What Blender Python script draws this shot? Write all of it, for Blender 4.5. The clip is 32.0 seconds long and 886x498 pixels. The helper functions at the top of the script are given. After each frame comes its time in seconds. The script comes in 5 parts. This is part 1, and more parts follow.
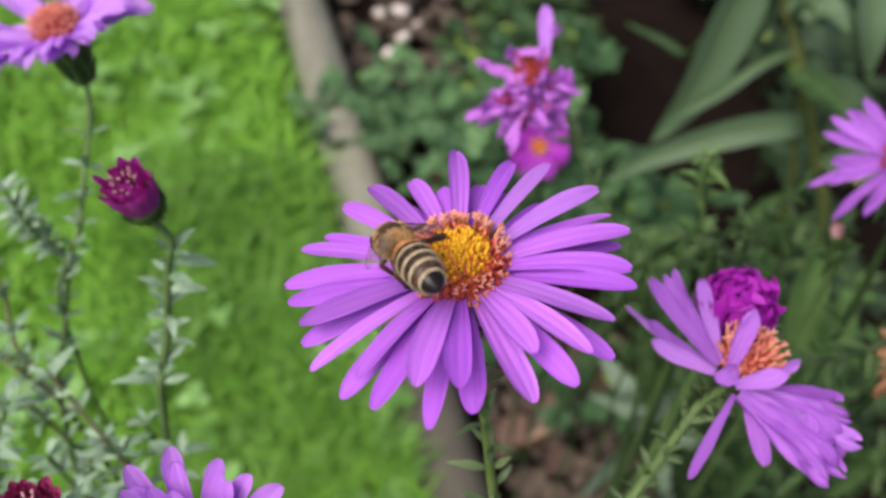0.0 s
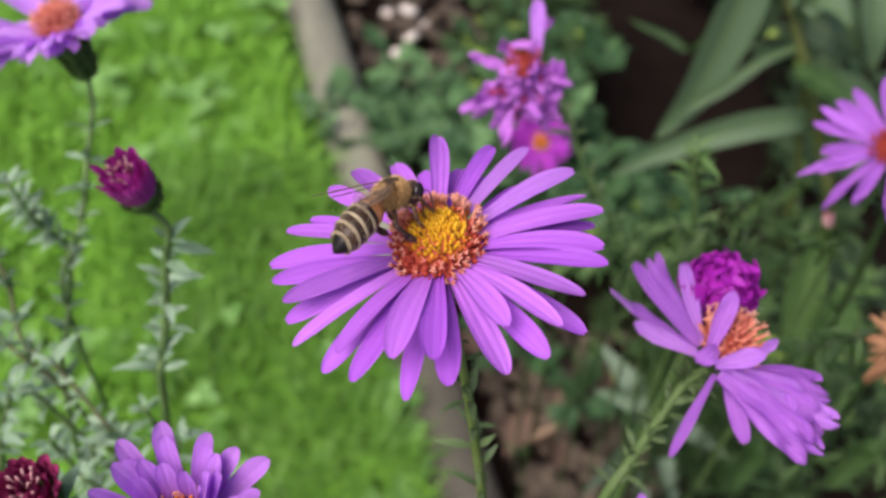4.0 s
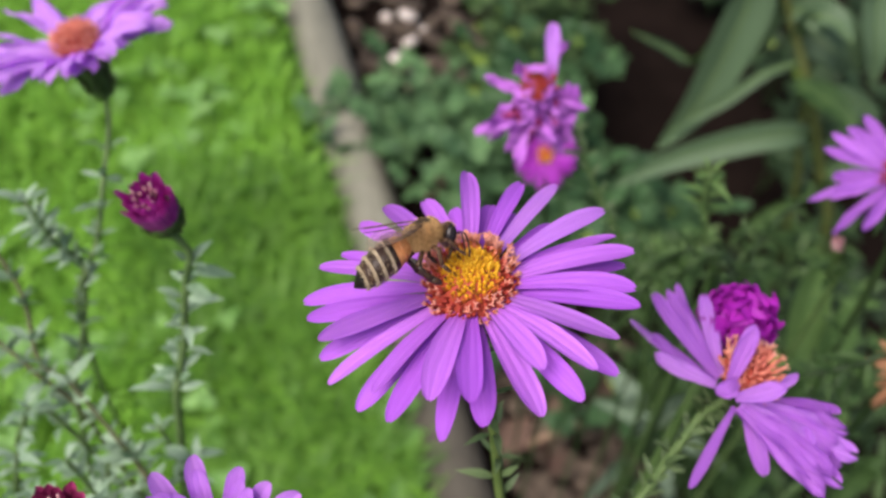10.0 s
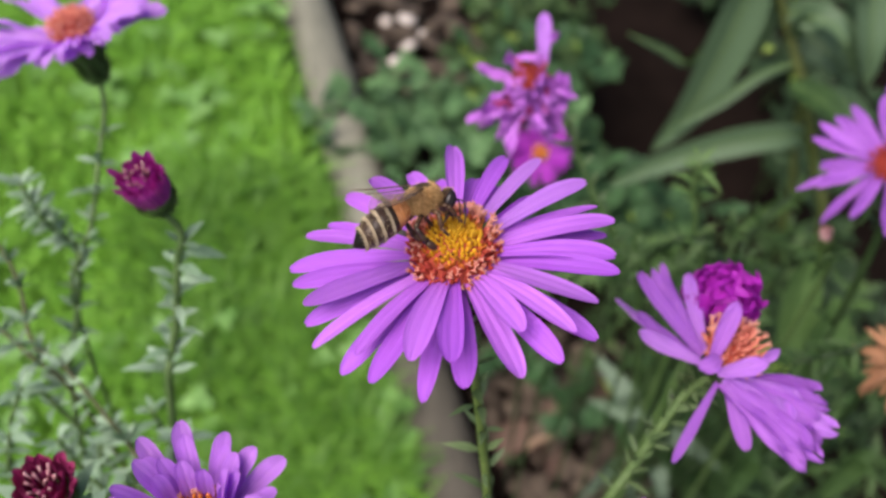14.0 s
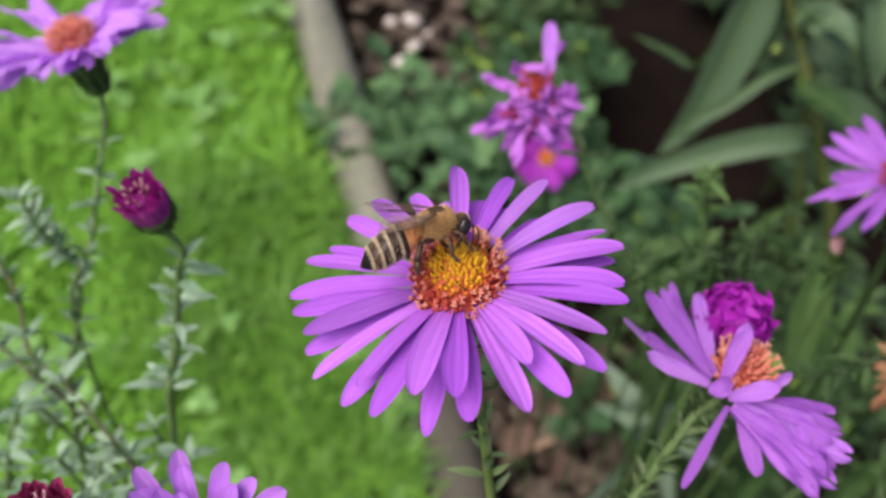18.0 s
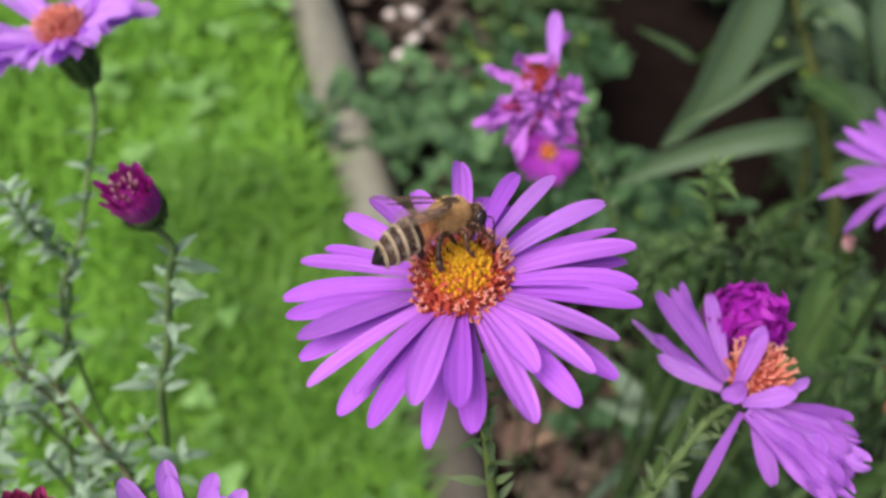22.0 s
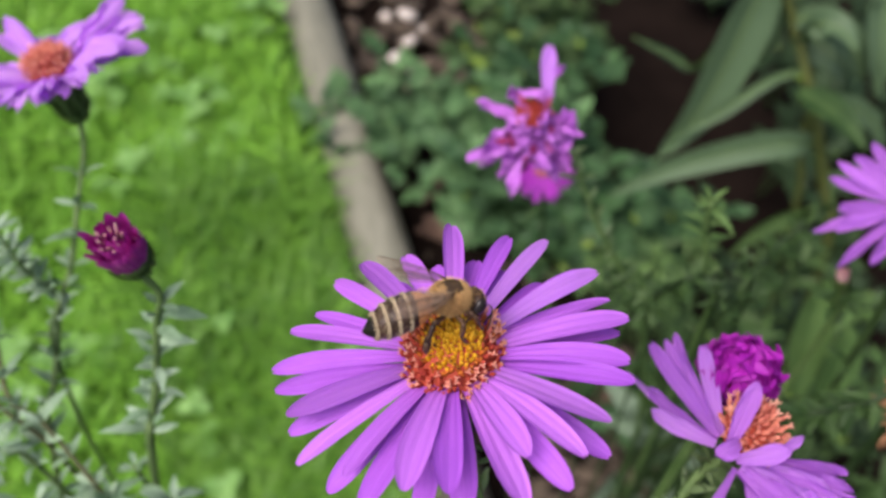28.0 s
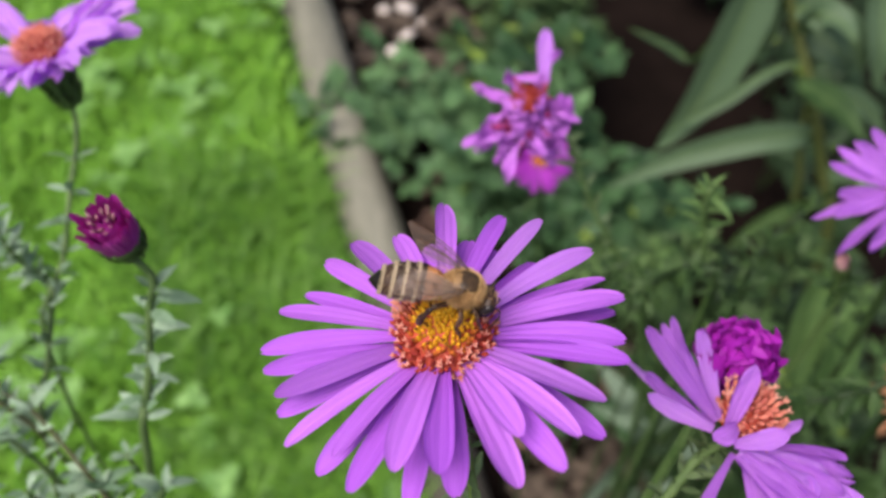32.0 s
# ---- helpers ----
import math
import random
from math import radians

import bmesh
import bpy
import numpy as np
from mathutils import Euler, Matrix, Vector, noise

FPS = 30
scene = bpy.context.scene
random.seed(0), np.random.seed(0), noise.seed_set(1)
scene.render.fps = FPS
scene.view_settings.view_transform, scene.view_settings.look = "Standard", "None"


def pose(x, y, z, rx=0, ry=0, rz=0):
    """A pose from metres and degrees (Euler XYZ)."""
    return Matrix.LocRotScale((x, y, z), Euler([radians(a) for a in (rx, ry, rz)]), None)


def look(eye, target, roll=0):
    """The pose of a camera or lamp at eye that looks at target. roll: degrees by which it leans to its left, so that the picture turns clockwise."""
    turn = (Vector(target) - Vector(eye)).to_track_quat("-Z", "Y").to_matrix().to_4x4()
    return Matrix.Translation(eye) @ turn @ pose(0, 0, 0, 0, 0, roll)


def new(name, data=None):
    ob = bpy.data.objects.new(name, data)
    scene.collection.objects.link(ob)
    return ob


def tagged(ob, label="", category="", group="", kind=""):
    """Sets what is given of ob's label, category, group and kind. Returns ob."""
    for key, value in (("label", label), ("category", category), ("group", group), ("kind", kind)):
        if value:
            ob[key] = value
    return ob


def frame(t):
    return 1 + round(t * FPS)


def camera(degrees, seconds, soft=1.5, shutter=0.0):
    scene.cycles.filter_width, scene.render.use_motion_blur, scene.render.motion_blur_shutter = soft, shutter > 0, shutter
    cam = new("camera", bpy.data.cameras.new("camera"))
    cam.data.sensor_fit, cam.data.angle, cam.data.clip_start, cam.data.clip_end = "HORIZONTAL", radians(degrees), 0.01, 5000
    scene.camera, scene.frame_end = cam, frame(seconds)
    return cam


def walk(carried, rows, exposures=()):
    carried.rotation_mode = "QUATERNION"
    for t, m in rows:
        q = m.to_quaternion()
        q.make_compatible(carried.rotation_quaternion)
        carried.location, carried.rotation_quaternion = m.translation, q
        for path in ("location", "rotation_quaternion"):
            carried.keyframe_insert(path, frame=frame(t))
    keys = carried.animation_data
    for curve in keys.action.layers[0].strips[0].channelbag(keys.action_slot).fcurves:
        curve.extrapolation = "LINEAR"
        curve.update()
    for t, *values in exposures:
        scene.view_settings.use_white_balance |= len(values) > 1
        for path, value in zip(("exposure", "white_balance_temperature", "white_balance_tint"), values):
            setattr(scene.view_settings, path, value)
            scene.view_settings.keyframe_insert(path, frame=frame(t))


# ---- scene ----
# ---- camera and its path: a phone held a hand's width from the flower ----
PATH = [
    (0, -1.12, -55.84, 678.01, 34.88, -0.14, -0.58),
    (0.5, -0.26, -55.89, 678.64, 34.87, -0.01, -0.69),
    (1, 0.52, -56.07, 679.24, 34.85, 0.13, -0.69),
    (1.5, 1.03, -56.25, 679.57, 34.85, 0.23, -0.66),
    (2, 1.57, -56.45, 679.70, 34.85, 0.31, -0.65),
    (2.5, 2.34, -57.26, 679.78, 34.87, 0.53, -0.62),
    (3, 2.45, -57.99, 679.53, 34.86, 0.60, -0.60),
    (3.5, 2.55, -58.88, 679.36, 34.90, 0.68, -0.49),
    (5.5, -0.15, -60.18, 679.33, 34.98, 0.35, -0.13),
    (6, -1.10, -59.72, 679.46, 34.94, 0.20, -0.19),
    (6.5, -1.14, -59.47, 679.67, 34.94, 0.18, -0.10),
    (7, -1.58, -59.19, 679.73, 34.97, 0.04, -0.04),
    (7.5, -2.15, -58.39, 680.08, 34.93, -0.07, -0.10),
    (8, -2.13, -57.90, 680.74, 34.97, -0.12, -0.08),
    (8.5, -1.90, -57.48, 681.44, 34.98, -0.06, -0.12),
    (9, -1.99, -56.88, 681.71, 34.92, -0.00, -0.20),
    (9.5, -1.94, -56.77, 682.32, 34.94, -0.02, -0.17),
    (10, -1.95, -56.85, 682.61, 35.02, -0.09, -0.14),
    (10.5, -1.79, -57.08, 682.74, 35.05, -0.10, -0.14),
    (11, -1.44, -57.38, 682.51, 35.08, -0.09, -0.14),
    (11.5, -1.04, -58.33, 682.33, 35.16, -0.06, -0.11),
    (12, -0.76, -59.07, 682.21, 35.20, -0.11, -0.13),
    (12.5, -0.48, -59.75, 682.17, 35.31, -0.11, -0.12),
    (13, -0.31, -60.42, 681.99, 35.37, -0.21, -0.03),
    (13.5, -0.49, -60.92, 681.65, 35.41, -0.26, -0.03),
    (14, -0.22, -61.34, 681.55, 35.49, -0.26, 0.06),
    (14.5, -0.15, -61.69, 681.69, 35.56, -0.26, 0.07),
    (16.5, 0.04, -59.52, 681.17, 35.50, -0.10, 0.21),
    (17, 0.04, -58.81, 681.19, 35.45, -0.08, 0.24),
    (17.5, 0.17, -57.97, 681.11, 35.41, 0.01, 0.24),
    (18, -0.08, -57.34, 681.18, 35.37, 0.01, 0.25),
    (18.5, -0.11, -56.56, 681.56, 35.31, 0.02, 0.27),
    (19, -0.27, -55.99, 681.69, 35.27, -0.06, 0.32),
    (19.5, -0.43, -55.52, 681.30, 35.26, -0.14, 0.30),
    (20, -0.29, -55.10, 680.37, 35.25, -0.13, 0.31),
    (20.5, -0.24, -54.74, 679.47, 35.17, -0.15, 0.32),
    (21, -0.05, -54.58, 678.66, 35.15, -0.06, 0.30),
    (21.5, -0.54, -54.35, 677.98, 35.07, -0.15, 0.32),
    (22, -0.40, -53.70, 677.14, 34.97, -0.10, 0.32),
    (22.5, -0.13, -53.36, 676.54, 34.86, -0.01, 0.35),
    (23, 0.34, -53.00, 676.62, 34.80, 0.08, 0.33),
    (23.5, 0.74, -52.84, 677.39, 34.87, 0.14, 0.33),
    (24, 1.23, -52.53, 678.17, 34.96, 0.27, 0.33),
    (24.5, 1.43, -52.28, 678.58, 35.10, 0.34, 0.31),
    (25, 1.60, -51.99, 678.53, 35.15, 0.27, 0.34),
    (25.5, 1.90, -51.63, 678.51, 35.07, 0.18, 0.27),
    (27.5, 1.44, -48.20, 680.37, 34.73, 0.03, 0.09),
    (28, 0.10, -46.85, 680.80, 34.70, -0.27, 0.15),
    (28.5, 0.18, -46.11, 680.56, 34.67, -0.22, 0.21),
    (29, 0.33, -45.62, 680.15, 34.58, -0.16, 0.15),
    (29.5, 0.72, -45.27, 679.37, 34.50, -0.08, 0.13),
    (30, 0.87, -45.61, 678.71, 34.50, -0.13, 0.09),
    (30.5, 1.50, -46.21, 678.45, 34.46, -0.08, -0.01),
    (31, 1.96, -46.75, 678.11, 34.45, -0.09, 0.10),
    (31.5, 1.25, -47.13, 677.95, 34.45, -0.29, 0.19),
    (32, 0.84, -47.25, 678.25, 34.44, -0.30, 0.09),
]
cam = camera(52.0, 32.0, soft=2.7)
cam.data.dof.use_dof = True
cam.data.dof.focus_distance = 0.094
cam.data.dof.aperture_fstop = 25.0
walk(cam, [(t, pose(x / 1000, y / 1000, z / 1000, rx, ry, rz)) for t, x, y, z, rx, ry, rz in PATH],
     exposures=[(0, 0.70, 6500, 19), (32.0, 0.70, 6500, 19)])

# ---- light: a bright, thinly overcast day ----
world = bpy.data.worlds.new("overcast_sky")
scene.world = world
world.use_nodes = True
sky = world.node_tree.nodes.new("ShaderNodeTexSky")
sky.sky_type = "NISHITA"
sky.sun_disc = False
sky.sun_elevation = radians(63)
sky.sun_rotation = radians(-122)
sky.air_density, sky.dust_density, sky.ozone_density = 1.0, 4.0, 1.0
back = world.node_tree.nodes["Background"]
back.inputs["Strength"].default_value = 0.100
world.node_tree.links.new(sky.outputs["Color"], back.inputs["Color"])
sun_data = bpy.data.lights.new("sun", "SUN")
sun_data.energy, sun_data.angle, sun_data.color = 2.7, radians(45), (1.0, 0.95, 0.88)
sun = new("sun", sun_data)
sun.matrix_world = look((-0.55, -0.35, 1.3), (0, 0, 0))


# ---- materials ----
def nodes_of(name):
    m = bpy.data.materials.new(name)
    m.use_nodes = True
    return m, m.node_tree.nodes, m.node_tree.links, m.node_tree.nodes["Principled BSDF"]


def varied(name, dark, light, scale, rough=0.6, bump=0.3, fine=6.0, see=0.0, coords="Object", stretch=(1, 1, 1), spread=0.25, spec=0.25,
           islands=False):
    """A material that wanders between two colours at two scales, differs from piece to piece, and lets light through by see."""
    m, n, link, bsdf = nodes_of(name)
    where = n.new("ShaderNodeTexCoord")
    mapping = n.new("ShaderNodeMapping")
    mapping.inputs["Scale"].default_value = stretch
    link.new(where.outputs[coords], mapping.inputs["Vector"])
    big, small = n.new("ShaderNodeTexNoise"), n.new("ShaderNodeTexNoise")
    for tex, s in ((big, scale), (small, scale * fine)):
        tex.inputs["Scale"].default_value = s
        tex.inputs["Detail"].default_value = 4
        link.new(mapping.outputs["Vector"], tex.inputs["Vector"])
    both = n.new("ShaderNodeMix")
    both.inputs["Factor"].default_value = 0.4
    link.new(big.outputs["Fac"], both.inputs["A"])
    link.new(small.outputs["Fac"], both.inputs["B"])
    if islands:
        chance = n.new("ShaderNodeNewGeometry").outputs["Random Per Island"]
    else:
        chance = n.new("ShaderNodeObjectInfo").outputs["Random"]
    shift = n.new("ShaderNodeMath")
    shift.operation = "MULTIPLY_ADD"
    link.new(chance, shift.inputs[0])
    shift.inputs[1].default_value = spread
    link.new(both.outputs["Result"], shift.inputs[2])
    ramp = n.new("ShaderNodeValToRGB")
    ramp.color_ramp.elements[0].position, ramp.color_ramp.elements[1].position = 0.36, 0.64 + spread
    ramp.color_ramp.elements[0].color, ramp.color_ramp.elements[1].color = (*dark, 1), (*light, 1)
    link.new(shift.outputs["Value"], ramp.inputs["Fac"])
    link.new(ramp.outputs["Color"], bsdf.inputs["Base Color"])
    bsdf.inputs["Roughness"].default_value = rough
    bsdf.inputs["Specular IOR Level"].default_value = spec
    if bump:
        raised = n.new("ShaderNodeBump")
        raised.inputs["Strength"].default_value = bump
        raised.inputs["Distance"].default_value = 0.0004 if coords == "UV" else 0.25 / (scale * fine)
        link.new(both.outputs["Result"], raised.inputs["Height"])
        link.new(raised.outputs["Normal"], bsdf.inputs["Normal"])
    if see:
        through_it, mixed = n.new("ShaderNodeBsdfTranslucent"), n.new("ShaderNodeMixShader")
        link.new(ramp.outputs["Color"], through_it.inputs["Color"])
        mixed.inputs["Fac"].default_value = see
        link.new(bsdf.outputs["BSDF"], mixed.inputs[1])
        link.new(through_it.outputs["BSDF"], mixed.inputs[2])
        link.new(mixed.outputs["Shader"], n["Material Output"].inputs["Surface"])
    return m


PETAL = varied("lilac_petal", (0.345, 0.082, 0.55), (0.615, 0.215, 0.80), 1.4, 0.42, 0.5, 2.6, 0.27, "UV", (0.45, 11, 1), 0.22, 0.3)
PETAL_DEEP = varied("deep_lilac_petal", (0.29, 0.055, 0.51), (0.53, 0.155, 0.77), 1.4, 0.42, 0.5, 2.6, 0.27, "UV", (0.45, 11, 1), 0.22, 0.3)
PETAL_PALE = varied("pale_lilac_petal", (0.41, 0.118, 0.62), (0.67, 0.27, 0.85), 1.4, 0.5, 0.7, 2.6, 0.52, "UV", (0.45, 11, 1), 0.22, 0.3)
PETAL_BRIGHT = varied("bright_lilac_petal", (0.52, 0.19, 0.74), (0.80, 0.40, 0.95), 1.4, 0.5, 0.7, 2.6, 0.5, "UV", (0.45, 11, 1), 0.22, 0.3)
PETAL_WASHED = varied("washed_lilac_petal", (0.63, 0.30, 0.85), (0.88, 0.55, 0.98), 1.4, 0.5, 0.5, 2.6, 0.6, "UV", (0.45, 11, 1), 0.22, 0.3)
PETAL_MAGENTA = varied("magenta_petal", (0.26, 0.004, 0.29), (0.50, 0.03, 0.50), 1.6, 0.5, 0.25, 3.0, 0.25, "UV", (0.9, 7, 1), 0.2, 0.3)
PETAL_ROSE = varied("magenta_rose_petal", (0.32, 0.02, 0.38), (0.48, 0.06, 0.54), 1.6, 0.5, 0.4, 3.0, 0.25, "UV", (0.9, 7, 1), 0.2, 0.3)
PETAL_PINK = varied("rose_lilac_petal", (0.38, 0.085, 0.50), (0.62, 0.23, 0.74), 1.6, 0.55, 0.25, 3.0, 0.3, "UV", (0.9, 7, 1), 0.2, 0.3)
PETAL_BUD = varied("plum_petal", (0.44, 0.016, 0.31), (0.74, 0.10, 0.54), 1.6, 0.5, 0.25, 3.0, 0.35, "UV", (0.9, 7, 1), 0.2, 0.3)
PETAL_WINE = varied("wine_red_petal", (0.24, 0.018, 0.09), (0.48, 0.06, 0.19), 1.6, 0.6, 0.3, 3.0, 0.2, "UV", (0.9, 7, 1), 0.2, 0.2)
PETAL_BLUSH = varied("blush_petal", (0.55, 0.22, 0.26), (0.80, 0.52, 0.50), 1.6, 0.55, 0.25, 3.0, 0.25, "UV", (0.9, 7, 1), 0.2, 0.2)
PETAL_BROWN = varied("withered_petal", (0.17, 0.075, 0.036), (0.48, 0.26, 0.14), 1.6, 0.7, 0.4, 3.0, 0.15, "UV", (0.9, 7, 1), 0.2, 0.2)
FLORET_YELLOW = varied("yellow_floret", (0.64, 0.31, 0.010), (0.80, 0.47, 0.026), 900, 0.5, 0.3, 4, 0.15, spread=0.4)
FLORET_ORANGE = varied("orange_floret", (0.42, 0.095, 0.014), (0.62, 0.19, 0.034), 900, 0.55, 0.3, 4, 0.12, spread=0.5)
FLORET_RED = varied("rust_floret", (0.28, 0.024, 0.020), (0.47, 0.078, 0.044), 900, 0.55, 0.3, 4, 0.1, spread=0.5)
FLORET_SALMON = varied("salmon_floret_tip", (0.66, 0.23, 0.15), (0.84, 0.42, 0.31), 900, 0.5, 0.3, 4, 0.15, spread=0.5)
FLORET_CORAL = varied("coral_floret", (0.50, 0.115, 0.085), (0.74, 0.27, 0.18), 900, 0.55, 0.3, 4, 0.12, spread=0.5)
STAMEN = varied("brown_stamen", (0.10, 0.03, 0.008), (0.30, 0.10, 0.015), 900, 0.5, 0.3, 4, 0.0, spread=0.5)
STEM = varied("green_stem", (0.05, 0.10, 0.028), (0.13, 0.20, 0.065), 160, 0.55, 0.3, 5)
STEM_YELLOW = varied("yellow_green_stem", (0.075, 0.12, 0.028), (0.19, 0.25, 0.07), 160, 0.55, 0.3, 5)
STEM_BROWN = varied("brown_stem", (0.040, 0.048, 0.020), (0.12, 0.125, 0.055), 160, 0.65, 0.4, 5)
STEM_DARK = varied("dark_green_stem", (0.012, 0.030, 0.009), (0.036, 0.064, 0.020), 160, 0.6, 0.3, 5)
LEAF = varied("grey_green_leaf", (0.14, 0.265, 0.135), (0.42, 0.57, 0.40), 120, 0.42, 0.3, 5, 0.42, spread=0.5)
LEAF_STEM = varied("stem_leaf", (0.05, 0.095, 0.033), (0.15, 0.22, 0.09), 120, 0.4, 0.3, 5, 0.25, spread=0.5)
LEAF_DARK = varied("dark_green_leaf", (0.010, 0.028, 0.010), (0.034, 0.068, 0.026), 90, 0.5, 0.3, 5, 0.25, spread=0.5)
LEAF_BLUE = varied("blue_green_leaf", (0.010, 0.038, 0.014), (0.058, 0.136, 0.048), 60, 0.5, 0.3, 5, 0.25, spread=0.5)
LEAF_MID = varied("soft_green_leaf", (0.045, 0.105, 0.028), (0.135, 0.235, 0.066), 60, 0.5, 0.3, 5, 0.25, spread=0.5)
LEAF_GREY = varied("pale_grey_green_leaf", (0.020, 0.066, 0.026), (0.115, 0.235, 0.088), 60, 0.5, 0.3, 5, 0.25, spread=0.5)
LEAF_LONG = varied("long_leaf", (0.050, 0.100, 0.048), (0.130, 0.205, 0.105), 30, 0.38, 0.3, 8, 0.25, "UV", (1, 14, 1), 0.3)
LEAF_PALE = varied("pale_lance_leaf", (0.075, 0.125, 0.075), (0.20, 0.28, 0.18), 30, 0.45, 0.3, 8, 0.25, "UV", (1, 14, 1), 0.3)
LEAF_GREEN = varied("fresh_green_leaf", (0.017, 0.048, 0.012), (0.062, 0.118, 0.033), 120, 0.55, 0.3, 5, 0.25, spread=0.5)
LEAF_BRIGHT = varied("young_yellow_green_leaf", (0.15, 0.27, 0.03), (0.30, 0.42, 0.08), 120, 0.5, 0.2, 5, 0.3, spread=0.4)
CUP = varied("green_bract", (0.045, 0.085, 0.022), (0.125, 0.19, 0.058), 300, 0.55, 0.3, 5)
GRASS = varied("lawn_grass", (0.068, 0.215, 0.016), (0.255, 0.540, 0.057), 12, 0.5, 0.0, 5, 0.3, spread=0.3, islands=True)
TURF = varied("turf_ground", (0.024, 0.08, 0.010), (0.065, 0.16, 0.022), 20, 0.9, 0.6, 8)
# darker than lit soil: shade in the bed is put into this colour
SOIL = varied("shade_darkened_soil", (0.003, 0.0022, 0.0018), (0.0125, 0.0085, 0.0066), 25, 1.0, 0.9, 9, spec=0.02)
CHIP = varied("bark_and_stone_litter", (0.026, 0.020, 0.014), (0.11, 0.085, 0.06), 60, 0.85, 0.6, 6, spread=0.5)
PEBBLE = varied("pale_pebble", (0.45, 0.40, 0.34), (0.75, 0.70, 0.62), 60, 0.7, 0.4, 6, spread=0.3)
DEAD = varied("dead_leaf", (0.055, 0.033, 0.024), (0.14, 0.090, 0.065), 50, 0.8, 0.5, 6, 0.1, spread=0.5)
WOOD = varied("weathered_grey_wood", (0.080, 0.084, 0.060), (0.25, 0.250, 0.188), 14, 0.85, 0.7, 6, stretch=(3, 0.5, 3))
# darker copy of WOOD: the plants' shade on the pole's near end, as colour
WOOD_SHADED = varied("shaded_brown_wood", (0.05, 0.046, 0.034), (0.135, 0.124, 0.094), 14, 0.85, 0.7, 6, stretch=(3, 0.5, 3))
# Darker than GRASS: the lawn's darkening along the pole is put into the colour
GRASS_DARKENED = varied("darkened_long_grass", (0.034, 0.122, 0.010), (0.150, 0.330, 0.038), 14, 0.5, 0.0, 5, 0.3, spread=0.3, islands=True)
BEE_HAIR = varied("golden_fuzz", (0.24, 0.125, 0.036), (0.76, 0.51, 0.23), 900, 0.7, 0.0, 4, 0.2, islands=True, spread=0.5)
BEE_PALE = varied("cream_fuzz_band", (0.22, 0.165, 0.09), (0.50, 0.42, 0.28), 1200, 0.7, 0.5, 4)
BEE_DARK = varied("dark_brown_shell", (0.012, 0.007, 0.0045), (0.058, 0.030, 0.016), 900, 0.38, 0.3, 4)
BEE_AMBER = varied("amber_shell", (0.38, 0.14, 0.040), (0.60, 0.28, 0.11), 900, 0.35, 0.3, 4)
BEE_BLACK = varied("black_shell", (0.005, 0.004, 0.004), (0.016, 0.011, 0.009), 900, 0.3, 0.3, 4)
BEE_THORAX = varied("brown_thorax_shell", (0.12, 0.065, 0.024), (0.30, 0.18, 0.07), 900, 0.6, 0.5, 4)
BEE_SHIELD = varied("brown_back_shield", (0.030, 0.018, 0.009), (0.12, 0.072, 0.030), 900, 0.4, 0.3, 4)
BEE_EYE = varied("black_eye", (0.008, 0.006, 0.006), (0.02, 0.015, 0.015), 2500, 0.18, 0.4, 3)
BEE_LEG = varied("brown_leg", (0.018, 0.010, 0.006), (0.10, 0.050, 0.022), 900, 0.4, 0.3, 4)


def wing_material():
    m, n, link, bsdf = nodes_of("smoky_wing_film")
    clear, mixed = n.new("ShaderNodeBsdfTransparent"), n.new("ShaderNodeMixShader")
    grain = n.new("ShaderNodeTexNoise")
    grain.inputs["Scale"].default_value = 500
    bsdf.inputs["Base Color"].default_value = (0.30, 0.21, 0.15, 1)
    bsdf.inputs["Roughness"].default_value = 0.22
    raised = n.new("ShaderNodeBump")
    raised.inputs["Strength"].default_value = 0.4
    raised.inputs["Distance"].default_value = 0.0002
    link.new(grain.outputs["Fac"], raised.inputs["Height"])
    link.new(raised.outputs["Normal"], bsdf.inputs["Normal"])
    mixed.inputs["Fac"].default_value = 0.19
    link.new(clear.outputs["BSDF"], mixed.inputs[1])
    link.new(bsdf.outputs["BSDF"], mixed.inputs[2])
    link.new(mixed.outputs["Shader"], n["Material Output"].inputs["Surface"])
    return m


WING = wing_material()

# ---- building helpers ----
WORLD = {}  # the world matrix that each thing or part was given


def shape(name, verts, faces, uvs=None, smooth=True):
    me = bpy.data.meshes.new(name)
    me.from_pydata([tuple(v) for v in verts], [], faces)
    if uvs is not None:
        layer = me.uv_layers.new(name="UVMap")
        layer.data.foreach_set("uv", [c for p in me.loops for c in uvs[p.vertex_index]])
    if smooth:
        me.polygons.foreach_set("use_smooth", [True] * len(me.polygons))
    me.update()
    return me


def thing(name, m, label, category, group="", kind=""):
    ob = new(name)
    ob.empty_display_size = 0.01
    ob.matrix_basis = m
    WORLD[ob] = m
    return tagged(ob, label, category, group, kind)


def part(name, me, material, parent, m=None, label=""):
    """Links a mesh as one part under a thing or a part, at the world matrix m."""
    if not me.materials:
        me.materials.append(material)
    ob = new(name, me)
    m = WORLD[parent] if m is None else m
    ob.parent = parent
    ob.matrix_basis = WORLD[parent].inverted() @ m
    WORLD[ob] = m
    if label:
        ob["label"] = label
    return ob


def solo(name, me, material, m, label, category, group="", kind=""):
    if not me.materials:
        me.materials.append(material)
    ob = new(name, me)
    ob.matrix_basis = m
    WORLD[ob] = m
    return tagged(ob, label, category, group, kind)


